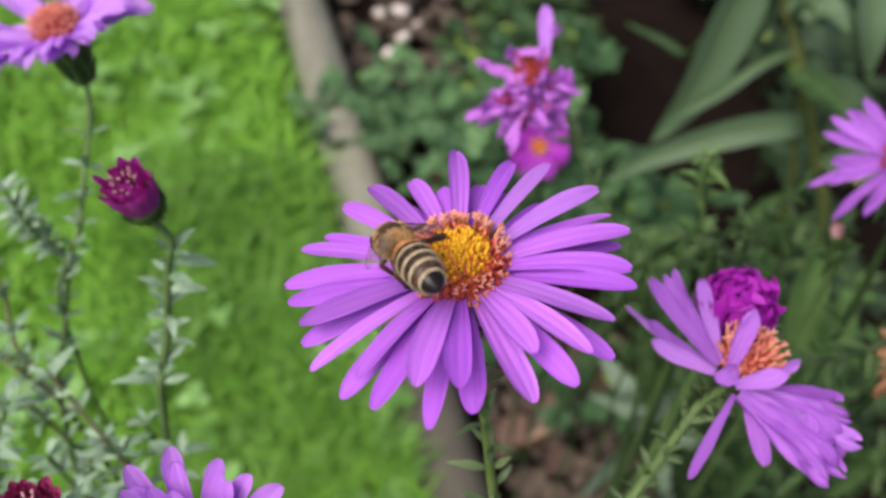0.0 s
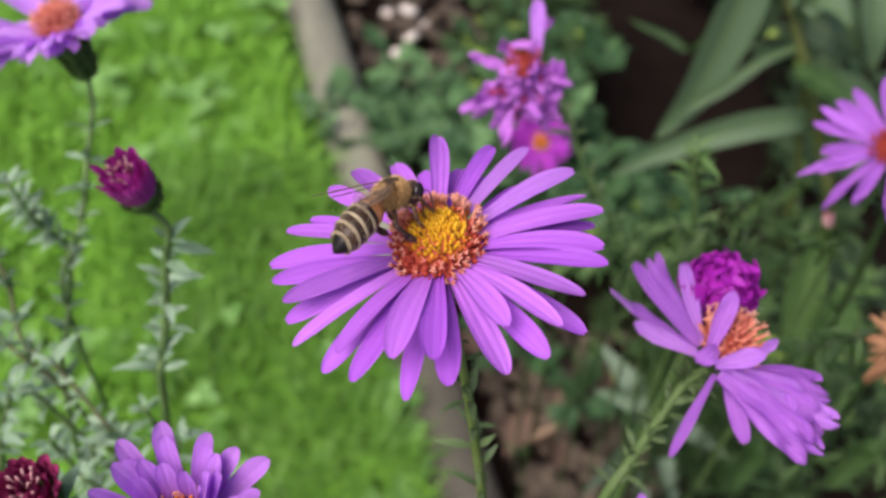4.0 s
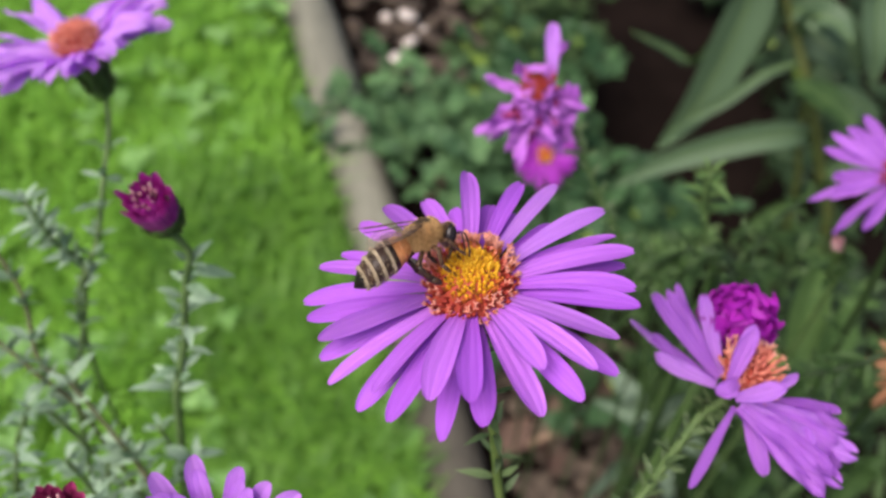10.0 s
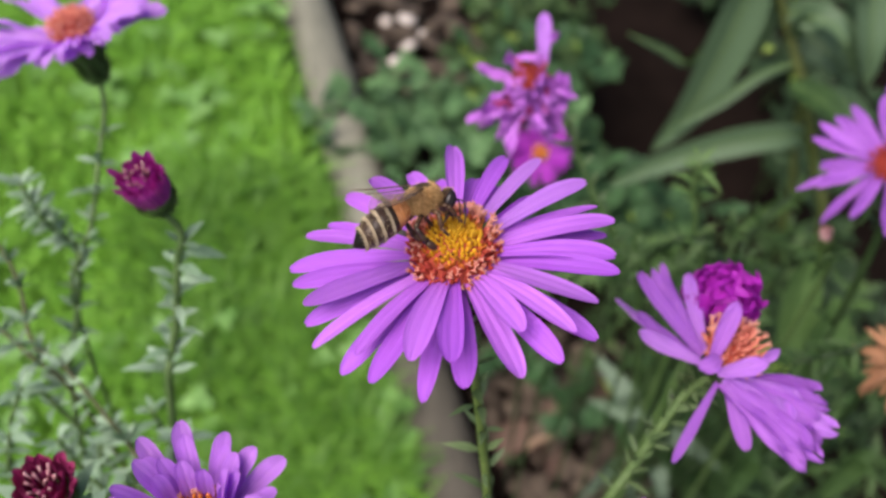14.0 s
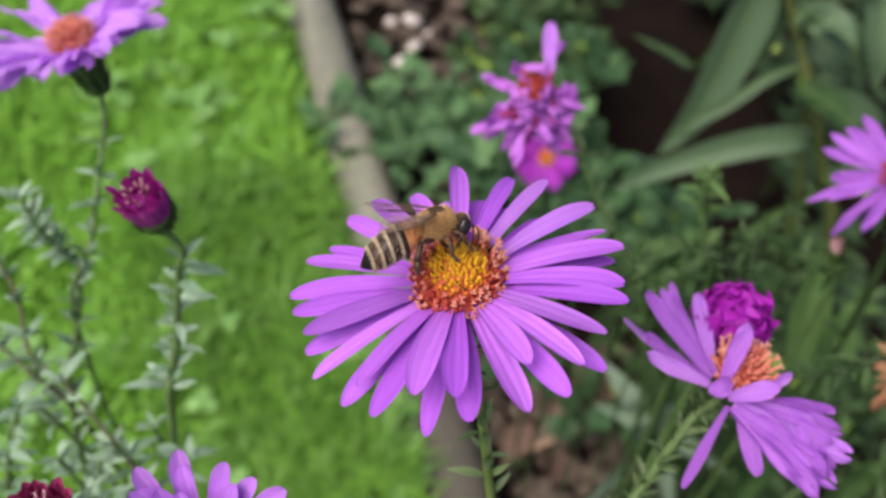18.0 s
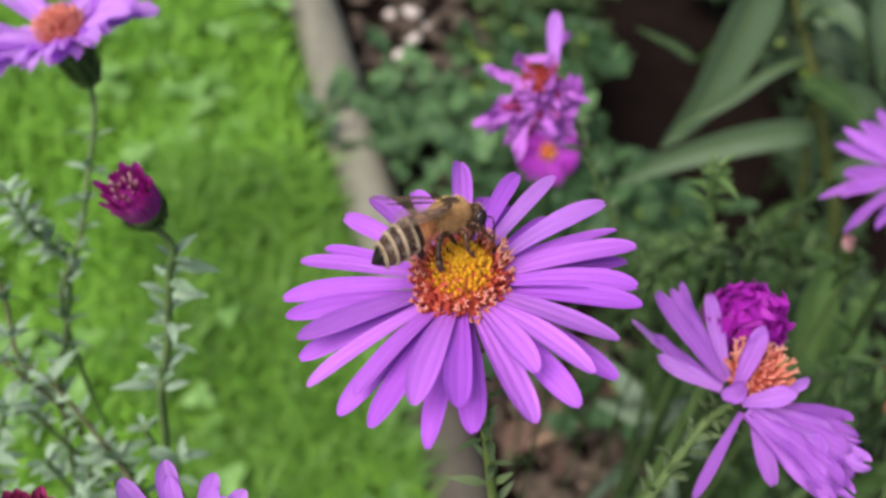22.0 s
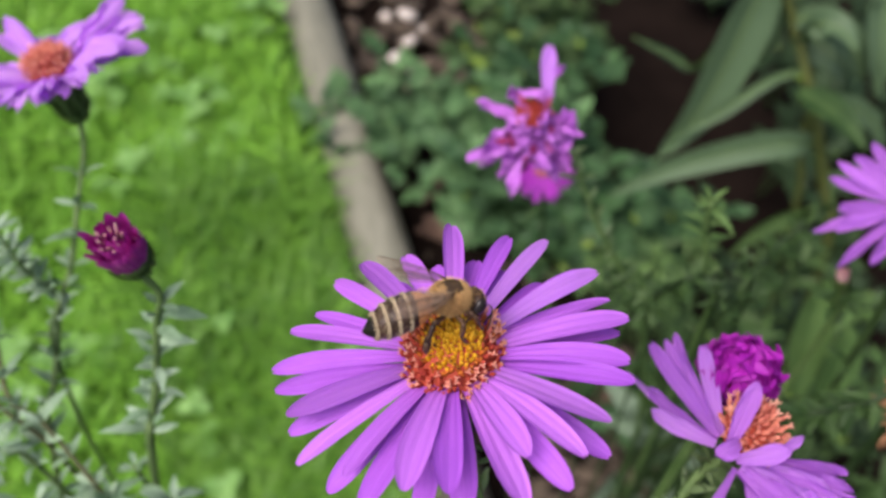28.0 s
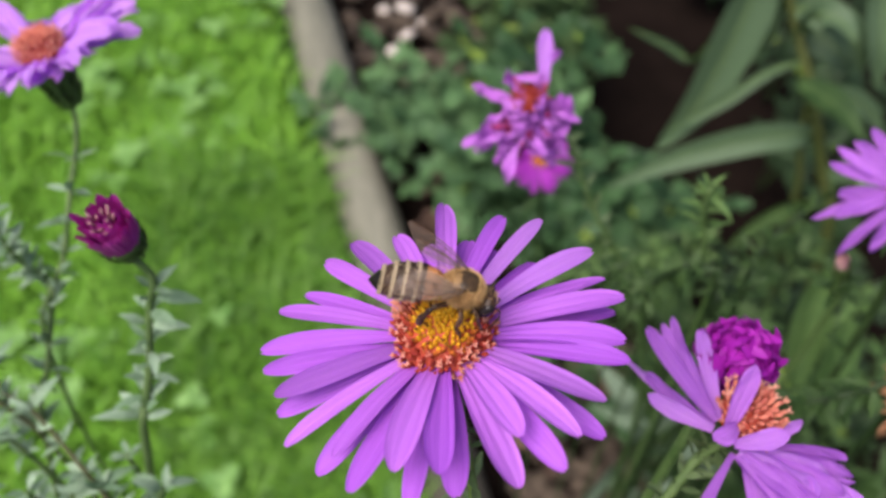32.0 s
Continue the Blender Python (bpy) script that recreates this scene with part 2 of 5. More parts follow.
def sheet(fn, along, across, thick, ease=1.0):
    """A leaf-like body: fn(u, v) with u 0..1 and v -1..1 gives its middle sheet; thick at the middle, fine at the rim."""
    verts, faces, uvs = [], [], []
    for side in (1, -1):
        start = len(verts)
        for i in range(along + 1):
            for j in range(across + 1):
                u, v = 1 - (1 - i / along) ** ease, 2 * j / across - 1
                x, y, z = fn(u, v)
                rim = (1 - v * v) * min(1, 6 * u + 0.3) * min(1, 5 * (1 - u))
                verts.append((x, y, z + side * 0.5 * thick * rim))
                uvs.append((u, v * 0.5 + 0.5))
        for i in range(along):
            for j in range(across):
                a = start + i * (across + 1) + j
                quad = (a, a + across + 1, a + across + 2, a + 1)
                faces.append(quad if side < 0 else quad[::-1])
    return verts, faces, uvs


def tube(points, radii, sides=7):
    pts = [Vector(p) for p in points]
    verts, faces = [], []
    for i, p in enumerate(pts):
        way = (pts[min(i + 1, len(pts) - 1)] - pts[max(i - 1, 0)]).normalized()
        a = way.orthogonal().normalized() if i == 0 else (a - way * a.dot(way)).normalized()
        b = way.cross(a)
        r = radii[i] if hasattr(radii, "__len__") else radii
        verts += [p + r * (math.cos(k * math.tau / sides) * a + math.sin(k * math.tau / sides) * b) for k in range(sides)]
    for i in range(len(pts) - 1):
        for k in range(sides):
            q = (k + 1) % sides
            faces.append((i * sides + k, i * sides + q, (i + 1) * sides + q, (i + 1) * sides + k))
    faces += [tuple(range(sides))[::-1], tuple(range((len(pts) - 1) * sides, len(pts) * sides))]
    return verts, faces


def lathe(profile, sides=20):
    """profile: (radius, z) from bottom to top."""
    verts = [(r * math.cos(k * math.tau / sides), r * math.sin(k * math.tau / sides), z) for r, z in profile for k in range(sides)]
    faces = [(i * sides + k, i * sides + (k + 1) % sides, (i + 1) * sides + (k + 1) % sides, (i + 1) * sides + k)
             for i in range(len(profile) - 1) for k in range(sides)]
    faces += [tuple(range(sides))[::-1], tuple(range((len(profile) - 1) * sides, len(profile) * sides))]
    return verts, faces


def join(pieces):
    """Joins (verts, faces) pairs, each with an optional matrix."""
    verts, faces = [], []
    for piece in pieces:
        (v, f), m = (piece[:2], piece[2] if len(piece) > 2 else None)
        start = len(verts)
        verts += [m @ Vector(p) for p in v] if m else list(v)
        faces += [tuple(start + i for i in face) for face in f]
    return verts, faces


def curve_through(points, steps=6):
    """A smooth line through the given points."""
    p = [Vector(q) for q in points]
    p = [2 * p[0] - p[1], *p, 2 * p[-1] - p[-2]]
    out = []
    for i in range(1, len(p) - 2):
        for k in range(steps):
            t = k / steps
            out.append(0.5 * (2 * p[i] + (p[i + 1] - p[i - 1]) * t + (2 * p[i - 1] - 5 * p[i] + 4 * p[i + 1] - p[i + 2]) * t * t
                              + (3 * p[i] - p[i - 1] - 3 * p[i + 1] + p[i + 2]) * t ** 3))
    return [*out, p[-2]]


def frame_of(normal, spin=0.0):
    """A turn that takes z to the normal, with x kept near the world's x."""
    n = Vector(normal).normalized()
    x = Vector((1, 0, 0)) - n * n.x
    x.normalize()
    y = n.cross(x)
    m = Matrix((x, y, n)).transposed().to_4x4()
    return m @ Matrix.Rotation(spin, 4, "Z")


# ---- petals, leaves and flower heads ----
def petal_mesh(length, width, rise=0.12, droop=0.16, cup=0.25, twist=0.0, seed=0, notch=0.015, along=12, tip=0.66, sway=0.06, ruffle=0.0):
    rng = random.Random(seed)
    bend = rng.uniform(-sway, sway)
    wave = rng.uniform(0, 6)

    def fn(u, v):
        w = width * 0.5 * (0.48 + 0.52 * math.sin(0.5 * math.pi * min(1, u / 0.68)) ** 1.2)
        if u > tip:
            w *= math.sqrt(max(0.0, 1 - ((u - tip) / (1.003 - tip)) ** 2.3))
        x = length * u * (1 - notch * (1 - abs(v)) * max(0, (u - 0.8) / 0.2) ** 2) - 0.0
        y = v * w + bend * length * u * u
        z = length * (rise * u - droop * u * u) + cup * v * v * w - 0.034 * width * math.cos(3 * math.pi * v) * (1 - 0.6 * u) + 0.03 * width * math.sin(5 * u + wave)
        z += math.sin(twist * u) * v * w + ruffle * width * u * abs(v) * math.sin(13 * u + 4 * v + wave)
        x -= ruffle * 0.5 * width * u ** 3 * (1 + math.sin(5.5 * v + wave))
        return x, y, z

    return shape("petal", *sheet(fn, along, 12, 0.00022, 1.7))


def leaf_mesh(length, width, droop=0.2, cup=0.4, seed=0, along=8, across=4, peak=0.45, thick=0.0003, name="leaf"):
    bend = random.Random(seed).uniform(-0.12, 0.12)

    def fn(u, v):
        w = width * 0.5 * (math.sin(math.pi * min(1, u / peak) * 0.5) if u < peak else math.cos((u - peak) / (1 - peak) * math.pi * 0.5)) + width * 0.03 * (1 - u)
        return length * u, v * w + bend * length * u * u, length * (0.08 * u - droop * u * u) + cup * abs(v) * w

    return shape(name, *sheet(fn, along, across, thick))


NARROW_LEAVES = [leaf_mesh(0.0085 + 0.0016 * k, 0.0022 + 0.0003 * k, 0.1 + 0.12 * k, 0.3, k, 6, 4) for k in range(4)]
BROADER_LEAVES = [leaf_mesh(0.0085 + 0.0016 * k, 0.0031 + 0.0004 * k, 0.1 + 0.12 * k, 0.3, k, 6, 4) for k in range(4)]
SIDE_PETALS = [petal_mesh(0.0108 + 0.0007 * k, 0.0023 + 0.0002 * (k % 3), 0.10 - 0.06 * (k % 2), 0.05 + 0.07 * k, 0.3, 0.6 * (k - 3), 40 + k, tip=0.54, ruffle=0.25) for k in range(7)]
LAWN_PETALS = [petal_mesh(0.0140 + 0.0009 * k, 0.0027, 0.12, 0.08 + 0.08 * (k % 3), 0.3, 0.9 * (k - 2), 170 + k, ruffle=0.3) for k in range(5)]
BLUNT_PETALS = [petal_mesh(0.0089 + 0.0006 * k, 0.0021, 0.15, 0.06 + 0.06 * k, 0.4, 0.4 * (k - 1), 660 + k, tip=0.80) for k in range(4)]
DRY_PETALS = [petal_mesh(0.0048 + 0.0006 * k, 0.0022, 0.5, 0.9 + 0.2 * k, 0.8, 1.6 * (k - 1), 640 + k, ruffle=0.7) for k in range(4)]
SHORT_PETALS = [petal_mesh(0.0100 + 0.0008 * k, 0.0026, 0.15, 0.05 + 0.05 * k, 0.35, 0.6 * (k - 2), 60 + k) for k in range(5)]


def own(me, material):
    """The same mesh data under another material."""
    me = me.copy()
    me.materials.clear()
    me.materials.append(material)
    return me


def floret_meshes(scale=1.0):
    s = 0.001 * scale
    tip = []
    for k in range(3):
        a = k * math.tau / 3
        tip.append((*tube([(0, 0, 1.1 * s), (0.10 * s * math.cos(a), 0.10 * s * math.sin(a), 1.7 * s), (0.30 * s * math.cos(a), 0.30 * s * math.sin(a), 2.05 * s),
                           (0.46 * s * math.cos(a), 0.46 * s * math.sin(a), 1.9 * s)], [0.10 * s, 0.11 * s, 0.09 * s, 0.04 * s], 5),))
    open_tip = shape("floret_tip", *join(tip))
    tube_mesh = shape("floret", *lathe([(0.16 * s, -0.6 * s), (0.17 * s, 0.5 * s), (0.24 * s, 1.1 * s), (0.2 * s, 1.35 * s)], 7))
    bud = shape("floret", *lathe([(0.20 * s, -0.5 * s), (0.24 * s, 0.2 * s), (0.25 * s, 0.5 * s), (0.19 * s, 0.85 * s), (0.05 * s, 1.02 * s)], 7))
    stalk = shape("stamen", *lathe([(0.10 * s, 0), (0.10 * s, 1.1 * s), (0.15 * s, 1.25 * s), (0.12 * s, 1.6 * s), (0.03 * s, 1.75 * s)], 6))
    return open_tip, tube_mesh, bud, stalk


OPEN_TIP, FLORET_TUBE, FLORET_BUD, STALK = floret_meshes()


def dome(radius, height, z):
    """Place and normal on the flat dome of a flower's middle."""
    def on(r, a):
        k = r / radius
        p = Vector((r * math.cos(a), r * math.sin(a), z + height * (1 - k ** 2.2)))
        n = Vector((math.cos(a) * k * 0.75, math.sin(a) * k * 0.75, 1)).normalized()
        return p, n
    return on


def bract_mesh():
    def fn(u, w):
        return u, w * 0.2 * (1 - u) ** 0.6, 0.15 * u * u
    return shape("bract", *sheet(fn, 4, 2, 0.06))


BRACT = bract_mesh()


def bract_cup(parent, m, radius, height, seed=0):
    """The green cup of overlapping bracts under a flower head, its rim at z = 0 of m."""
    rng = random.Random(seed)
    body = shape("bract_cup", *lathe([(radius * 0.25, -height), (radius * 0.62, -height * 0.8), (radius * 0.8, -height * 0.4), (radius * 0.86, -0.0004), (radius * 0.5, 0)], 14))
    cup = part("bract_cup", body, CUP, parent, m)
    for ring, (z, n) in enumerate(((-0.92, 9), (-0.70, 11), (-0.48, 13))):
        for k in range(n):
            a = (k + 0.5 * ring) * math.tau / n + rng.uniform(-0.1, 0.1)
            at = Matrix.Rotation(a, 4, "Z") @ Matrix.Translation((radius * (0.62 + 0.1 * ring), 0, height * z)) @ Matrix.Rotation(radians(-68 + 8 * rng.random()), 4, "Y")
            part("bract", BRACT, CUP, cup, m @ at @ Matrix.Scale(height * 0.5, 4))


def stem_with_leaves(parent, points, r0, r1, leaves, material=STEM, leaf=LEAF, seed=0, size=1.0, skip=0.03, until=1.0, cluster=3):
    """A tapering stem along the points and leaves spaced along it. Returns the stem."""
    rng = random.Random(seed)
    line = curve_through(points, 5)
    n = len(line) - 1
    stem = part("stem", shape("stem", *tube(line, [r0 + (r1 - r0) * i / n for i in range(n + 1)], 8)), material, parent, Matrix.Identity(4))
    meshes = [own(me, leaf) for me in (BROADER_LEAVES if leaf is LEAF else NARROW_LEAVES)]
    for k in range(leaves):
        t = skip + (until - skip) * (k + rng.uniform(0.2, 0.8)) / leaves
        i = min(int(t * n), n - 1)
        p = line[i].lerp(line[i + 1], t * n - i)
        way = (line[i] - line[i + 1]).normalized()
        if k % cluster:
            p, way = node
        node = p, way
        turn = k * 2.4 + rng.uniform(-0.4, 0.4)
        up = rng.uniform(5, 60)
        side = way.orthogonal().normalized()
        side.rotate(Matrix.Rotation(turn, 3, way))
        out = (side * math.cos(radians(up)) + way * math.sin(radians(up))).normalized()
        top = 0.35 * way + Vector((rng.uniform(-0.45, 0.45), rng.uniform(-0.45, 0.45), 0.9))
        top = (top - out * top.dot(out)).normalized()
        m = Matrix((out, top.cross(out), top)).transposed().to_4x4()
        m.translation = p + side * r0 * 0.6
        s = size * rng.uniform(0.7, 1.25)
        part("leaf", rng.choice(meshes), leaf, parent, m @ Matrix.Scale(s, 4))
    return stem


def flower_head(parent, centre, normal, petals, radius, height, bright=True, cup=0.006, seed=0, cup_radius=0.0, turn=0.22):
    """petals: rows of mesh, angle in degrees, tilt in degrees (up is positive), material. The middle is a dome of many small florets."""
    rng = random.Random(seed)
    m = Matrix.Translation(centre) @ frame_of(normal)
    for me, angle, tilt, material in petals:
        at = m @ Matrix.Rotation(radians(angle), 4, "Z") @ Matrix.Translation((radius * 0.72, 0, rng.uniform(-0.0003, 0.0002))) @ Matrix.Rotation(radians(-tilt), 4, "Y") \
            @ Matrix.Rotation(rng.uniform(-turn, turn), 4, "X")
        part("petal", me, material, parent, at)
    on = dome(radius, height, 0.0002)
    lift = 0.0003 if bright else -0.0004
    rings = [(radius * k, on(radius * k, 0)[0].z + lift) for k in (1, 0.9, 0.75, 0.55, 0.3, 0.04)]
    disc = part("disc", shape("disc", *lathe([(radius * 0.8, -0.0012), *rings], 24)), FLORET_RED, parent, m)
    bract_cup(parent, m, cup_radius or radius, cup, seed)
    return disc, m, on


def petal_between(parent, base, tip, width, material, face=(-0.2, -0.5, 0.85), arch=0.18, twist=0.0, seed=0, blunt=0.72, notch=0.015, roll=0.0, ruffle=0.0):
    """A petal from its root to its tip, places and width in millimetres, its upper side to the face."""
    a, b = Vector(base) / 1000, Vector(tip) / 1000
    way = (b - a).normalized()
    out = Vector(face) - way * way.dot(Vector(face))
    out.normalize()
    m = Matrix((way, out.cross(way), out)).transposed().to_4x4()
    m.translation = a
    me = petal_mesh((b - a).length, width / 1000, arch, arch, 0.35, twist, seed, notch, tip=blunt, sway=0.012, ruffle=ruffle)
    return part("petal", me, material, parent, m @ Matrix.Rotation(roll, 4, "X"))


# ---- the large aster ----
MAIN_C = (0.0014, -0.0036, 0.5990)
MAIN_N = (-0.06, 0.03, 1.0)
# angle in degrees, reach from the middle and height of the tip in millimetres
UPPER = [(90, 17.6, -0.7), (69, 17.6, -1.7), (55, 18.5, -0.9), (30, 17.6, 1.8), (21, 17.5, 0.5), (10, 18.2, 1.5), (-7, 17.5, 2.0), (-33, 17.3, 4.3), (-46, 17.4, 3.8), (-62, 14.6, 4.5), (-68, 17.4, 1.1),
         (-91, 16.1, 4.5), (-105, 16.3, 4.4), (-128, 16.3, 0.9), (-143, 18.6, -0.3), (-158, 17.4, 1.5), (-177, 18.5, -0.3), (168, 17.4, 0.1), (141, 17.0, -1.7), (129, 15.7, 0.0), (111, 14.9, -1.3)]
LOWER = [(80, 14.2, -2.9), (66, 13.8, -2.9), (40, 18.4, -2.0), (46, 14.3, -2.9), (8, 17.3, -0.3), (-15, 18.0, 2.4), (-36, 18.2, -0.9), (-54, 18.3, 1.8), (-86, 16.3, -0.3), (-100, 18.1, -0.3), (-118, 18.3, 1.0),
         (-134, 17.7, -2.9), (-157, 17.9, -2.1), (-167, 18.0, 1.1), (154, 17.0, -2.9), (99, 11.8, -0.3), (120, 12.6, -2.6)]


def large_aster():
    aster = thing("aster", pose(0.012, -0.02, 0), "large lilac aster in full bloom with a yellow-orange middle", "flower", "asters")
    rng = random.Random(5)
    flat = Matrix.Translation(MAIN_C) @ frame_of(MAIN_N)
    up = flat.to_3x3() @ Vector((0, 0, 1))
    for layer, some in enumerate((UPPER, LOWER)):
        for k, (angle, reach, height) in enumerate(some):
            c, d = math.cos(radians(angle)), math.sin(radians(angle))
            root = 0.5 - 0.9 * layer + 0.12 * max(0.0, height)
            base = 1000 * (flat @ Vector((0.0036 * c, 0.0036 * d, root / 1000)))
            tip = 1000 * (flat @ Vector((reach * c / 1000, reach * d / 1000, height / 1000)))
            # upper petals 2 and 3 are paler: a white sheen put into their colour
            petal_between(aster, base, tip, (2.35 - 0.15 * layer - 0.45 * min(0.0, d)) * (0.86 if 40 < angle < 80 or abs(angle) > 140 else 1.0) * rng.uniform(0.92, 1.08), PETAL_DEEP if layer or k % 5 == 1 else PETAL_BRIGHT if k in (2, 3) else PETAL_PALE if k % 4 == 3 else PETAL, up, rng.uniform(0.08, 0.24), rng.uniform(-0.7, 0.7), 100 * layer + k,
                          rng.uniform(0.58, 0.74), rng.uniform(0.0, 0.025), rng.uniform(-0.2, 0.2))
    disc, m, on = flower_head(aster, MAIN_C, MAIN_N, [], 0.0048, 0.0036, True, 0.0065, 1)
    count = 460
    for i in range(count):
        k = math.sqrt((i + 0.5) / count)
        r, a = 0.0047 * k, i * 2.39996 + rng.uniform(-0.15, 0.15)
        p, n = on(r, a)
        lean = n + Vector((rng.uniform(-0.22, 0.22), rng.uniform(-0.22, 0.22), 0))
        at = m @ Matrix.Translation(p + Vector((0, 0, rng.uniform(-0.00025, 0.00015)))) @ frame_of(lean, rng.uniform(0, 6))
        s = rng.uniform(0.8, 1.15)
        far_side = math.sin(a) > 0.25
        if k < 0.60:
            part("floret", own_once(FLORET_BUD, FLORET_YELLOW), FLORET_YELLOW, disc, at @ Matrix.Scale(0.98 * s, 4))
            if rng.random() < 0.13 and k > 0.12:
                part("stamen", own_once(STALK, STAMEN), STAMEN, disc, at @ Matrix.Scale(1.0 * s, 4))
        elif k < 0.71:
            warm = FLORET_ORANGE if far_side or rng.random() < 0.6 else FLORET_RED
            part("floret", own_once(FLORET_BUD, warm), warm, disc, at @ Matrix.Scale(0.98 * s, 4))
            if rng.random() < 0.3:
                part("stamen", own_once(STALK, STAMEN), STAMEN, disc, at @ Matrix.Scale(0.8 * s, 4))
        else:
            # near side only rust red: partly its own, partly shade between florets as colour
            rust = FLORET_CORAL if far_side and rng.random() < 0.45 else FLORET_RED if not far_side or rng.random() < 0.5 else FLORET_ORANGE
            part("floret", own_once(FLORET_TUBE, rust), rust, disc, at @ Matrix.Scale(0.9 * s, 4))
            if rng.random() < 0.5:
                part("floret_tip", own_once(OPEN_TIP, FLORET_SALMON), FLORET_SALMON, disc, at @ Matrix.Scale(s * (1.10 if far_side else 0.74), 4))
            else:
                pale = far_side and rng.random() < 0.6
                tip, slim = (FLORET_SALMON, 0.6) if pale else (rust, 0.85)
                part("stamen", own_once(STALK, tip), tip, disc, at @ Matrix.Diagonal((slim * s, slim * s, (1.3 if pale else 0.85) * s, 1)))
    stem_with_leaves(aster, [(0.0022, -0.0052, 0.5930), (0.0038, -0.0088, 0.5836), (0.0056, -0.0112, 0.566), (0.0075, -0.0145, 0.535), (0.011, -0.019, 0.40), (0.012, -0.02, 0)],
                     0.00055, 0.0008, 39, STEM_YELLOW, LEAF_STEM, seed=4, size=0.34, skip=0.02, until=0.75)
    return aster


ONCE = {}


def own_once(me, material):
    """One shared copy of the mesh for each material."""
    if (me.name, material.name) not in ONCE:
        ONCE[me.name, material.name] = own(me, material)
    return ONCE[me.name, material.name]


large_aster()


def ring_of(meshes, material, count, tilt, jitter=6, seed=0, gaps=()):
    """Petal rows round a head; gaps: (from, to) degrees where petals are lost."""
    rng = random.Random(seed)
    rows = []
    for k in range(count):
        a = (k * 360 / count + rng.uniform(-jitter, jitter)) % 360
        if any(lo <= a <= hi for lo, hi in gaps):
            continue
        rows.append((own_once(rng.choice(meshes), material), a, tilt + rng.uniform(-8, 8), material))
    return rows


def small_florets(disc, m, on, radius, outer, inner, count=70, seed=0, size=1.15, tips=FLORET_SALMON):
    rng = random.Random(seed)
    for i in range(count):
        k = math.sqrt((i + 0.5) / count)
        p, n = on(radius * k, i * 2.39996)
        at = Matrix.Translation(p) @ frame_of(n + Vector((rng.uniform(-0.2, 0.2), rng.uniform(-0.2, 0.2), 0)), rng.uniform(0, 6))
        part("floret", own_once(FLORET_TUBE if k > 0.5 else FLORET_BUD, outer if k > 0.5 else inner), outer, disc, m @ at @ Matrix.Scale(size, 4))
        if k > 0.6 and i % 2:
            part("floret_tip", own_once(OPEN_TIP, tips), tips, disc, m @ at @ Matrix.Scale(0.95 * size, 4))


# ---- the aster over the lawn, beside the bud ----
def lawn_side_aster():
    aster = thing("aster", pose(-0.12, 0.02, 0), "lilac aster with a salmon middle on a dark green cup", "flower", "asters")
    rows = ring_of(LAWN_PETALS, PETAL_WASHED, 26, 12, 8, 2) + ring_of(LAWN_PETALS, PETAL_WASHED, 20, 3, 9, 3)
    rng = random.Random(9)
    short = [own(petal_mesh(0.0086 + 0.0009 * k, 0.0028, 0.12, 0.3, 0.3, 0.5 * (k - 1), 190 + k, ruffle=0.3), PETAL_WASHED) for k in range(3)]
    rows = [(rng.choice(short) if 235 < a < 305 or 60 < a < 118 else me, a, tilt + (2 + 18 * rng.random()) * math.cos(radians(a)) + (14 if 130 < a < 300 else 0), mat) for me, a, tilt, mat in rows]
    disc, m, on = flower_head(aster, (-0.0714, 0.0755, 0.5612), (-0.15, 0.12, 1), rows, 0.0043, 0.0042, False, 0.0118, 2, 0.0034)
    small_florets(disc, m, on, 0.0040, FLORET_CORAL, FLORET_CORAL, 120, 2)
    stem_with_leaves(aster, [(-0.0697, 0.0738, 0.5500), (-0.0689, 0.0690, 0.5465), (-0.0692, 0.0584, 0.5421), (-0.0704, 0.0492, 0.5354), (-0.0723, 0.0435, 0.5322), (-0.0729, 0.0385, 0.5279), (-0.0737, 0.0312, 0.5225),
                             (-0.0748, 0.0235, 0.5164), (-0.082, 0.010, 0.46), (-0.11, 0.01, 0.30), (-0.12, 0.02, 0)],
                     0.0005, 0.0007, 65, STEM, LEAF, seed=7, size=0.38, skip=0.14, until=0.8, cluster=5)
    return aster


LAWN_ASTER = lawn_side_aster()


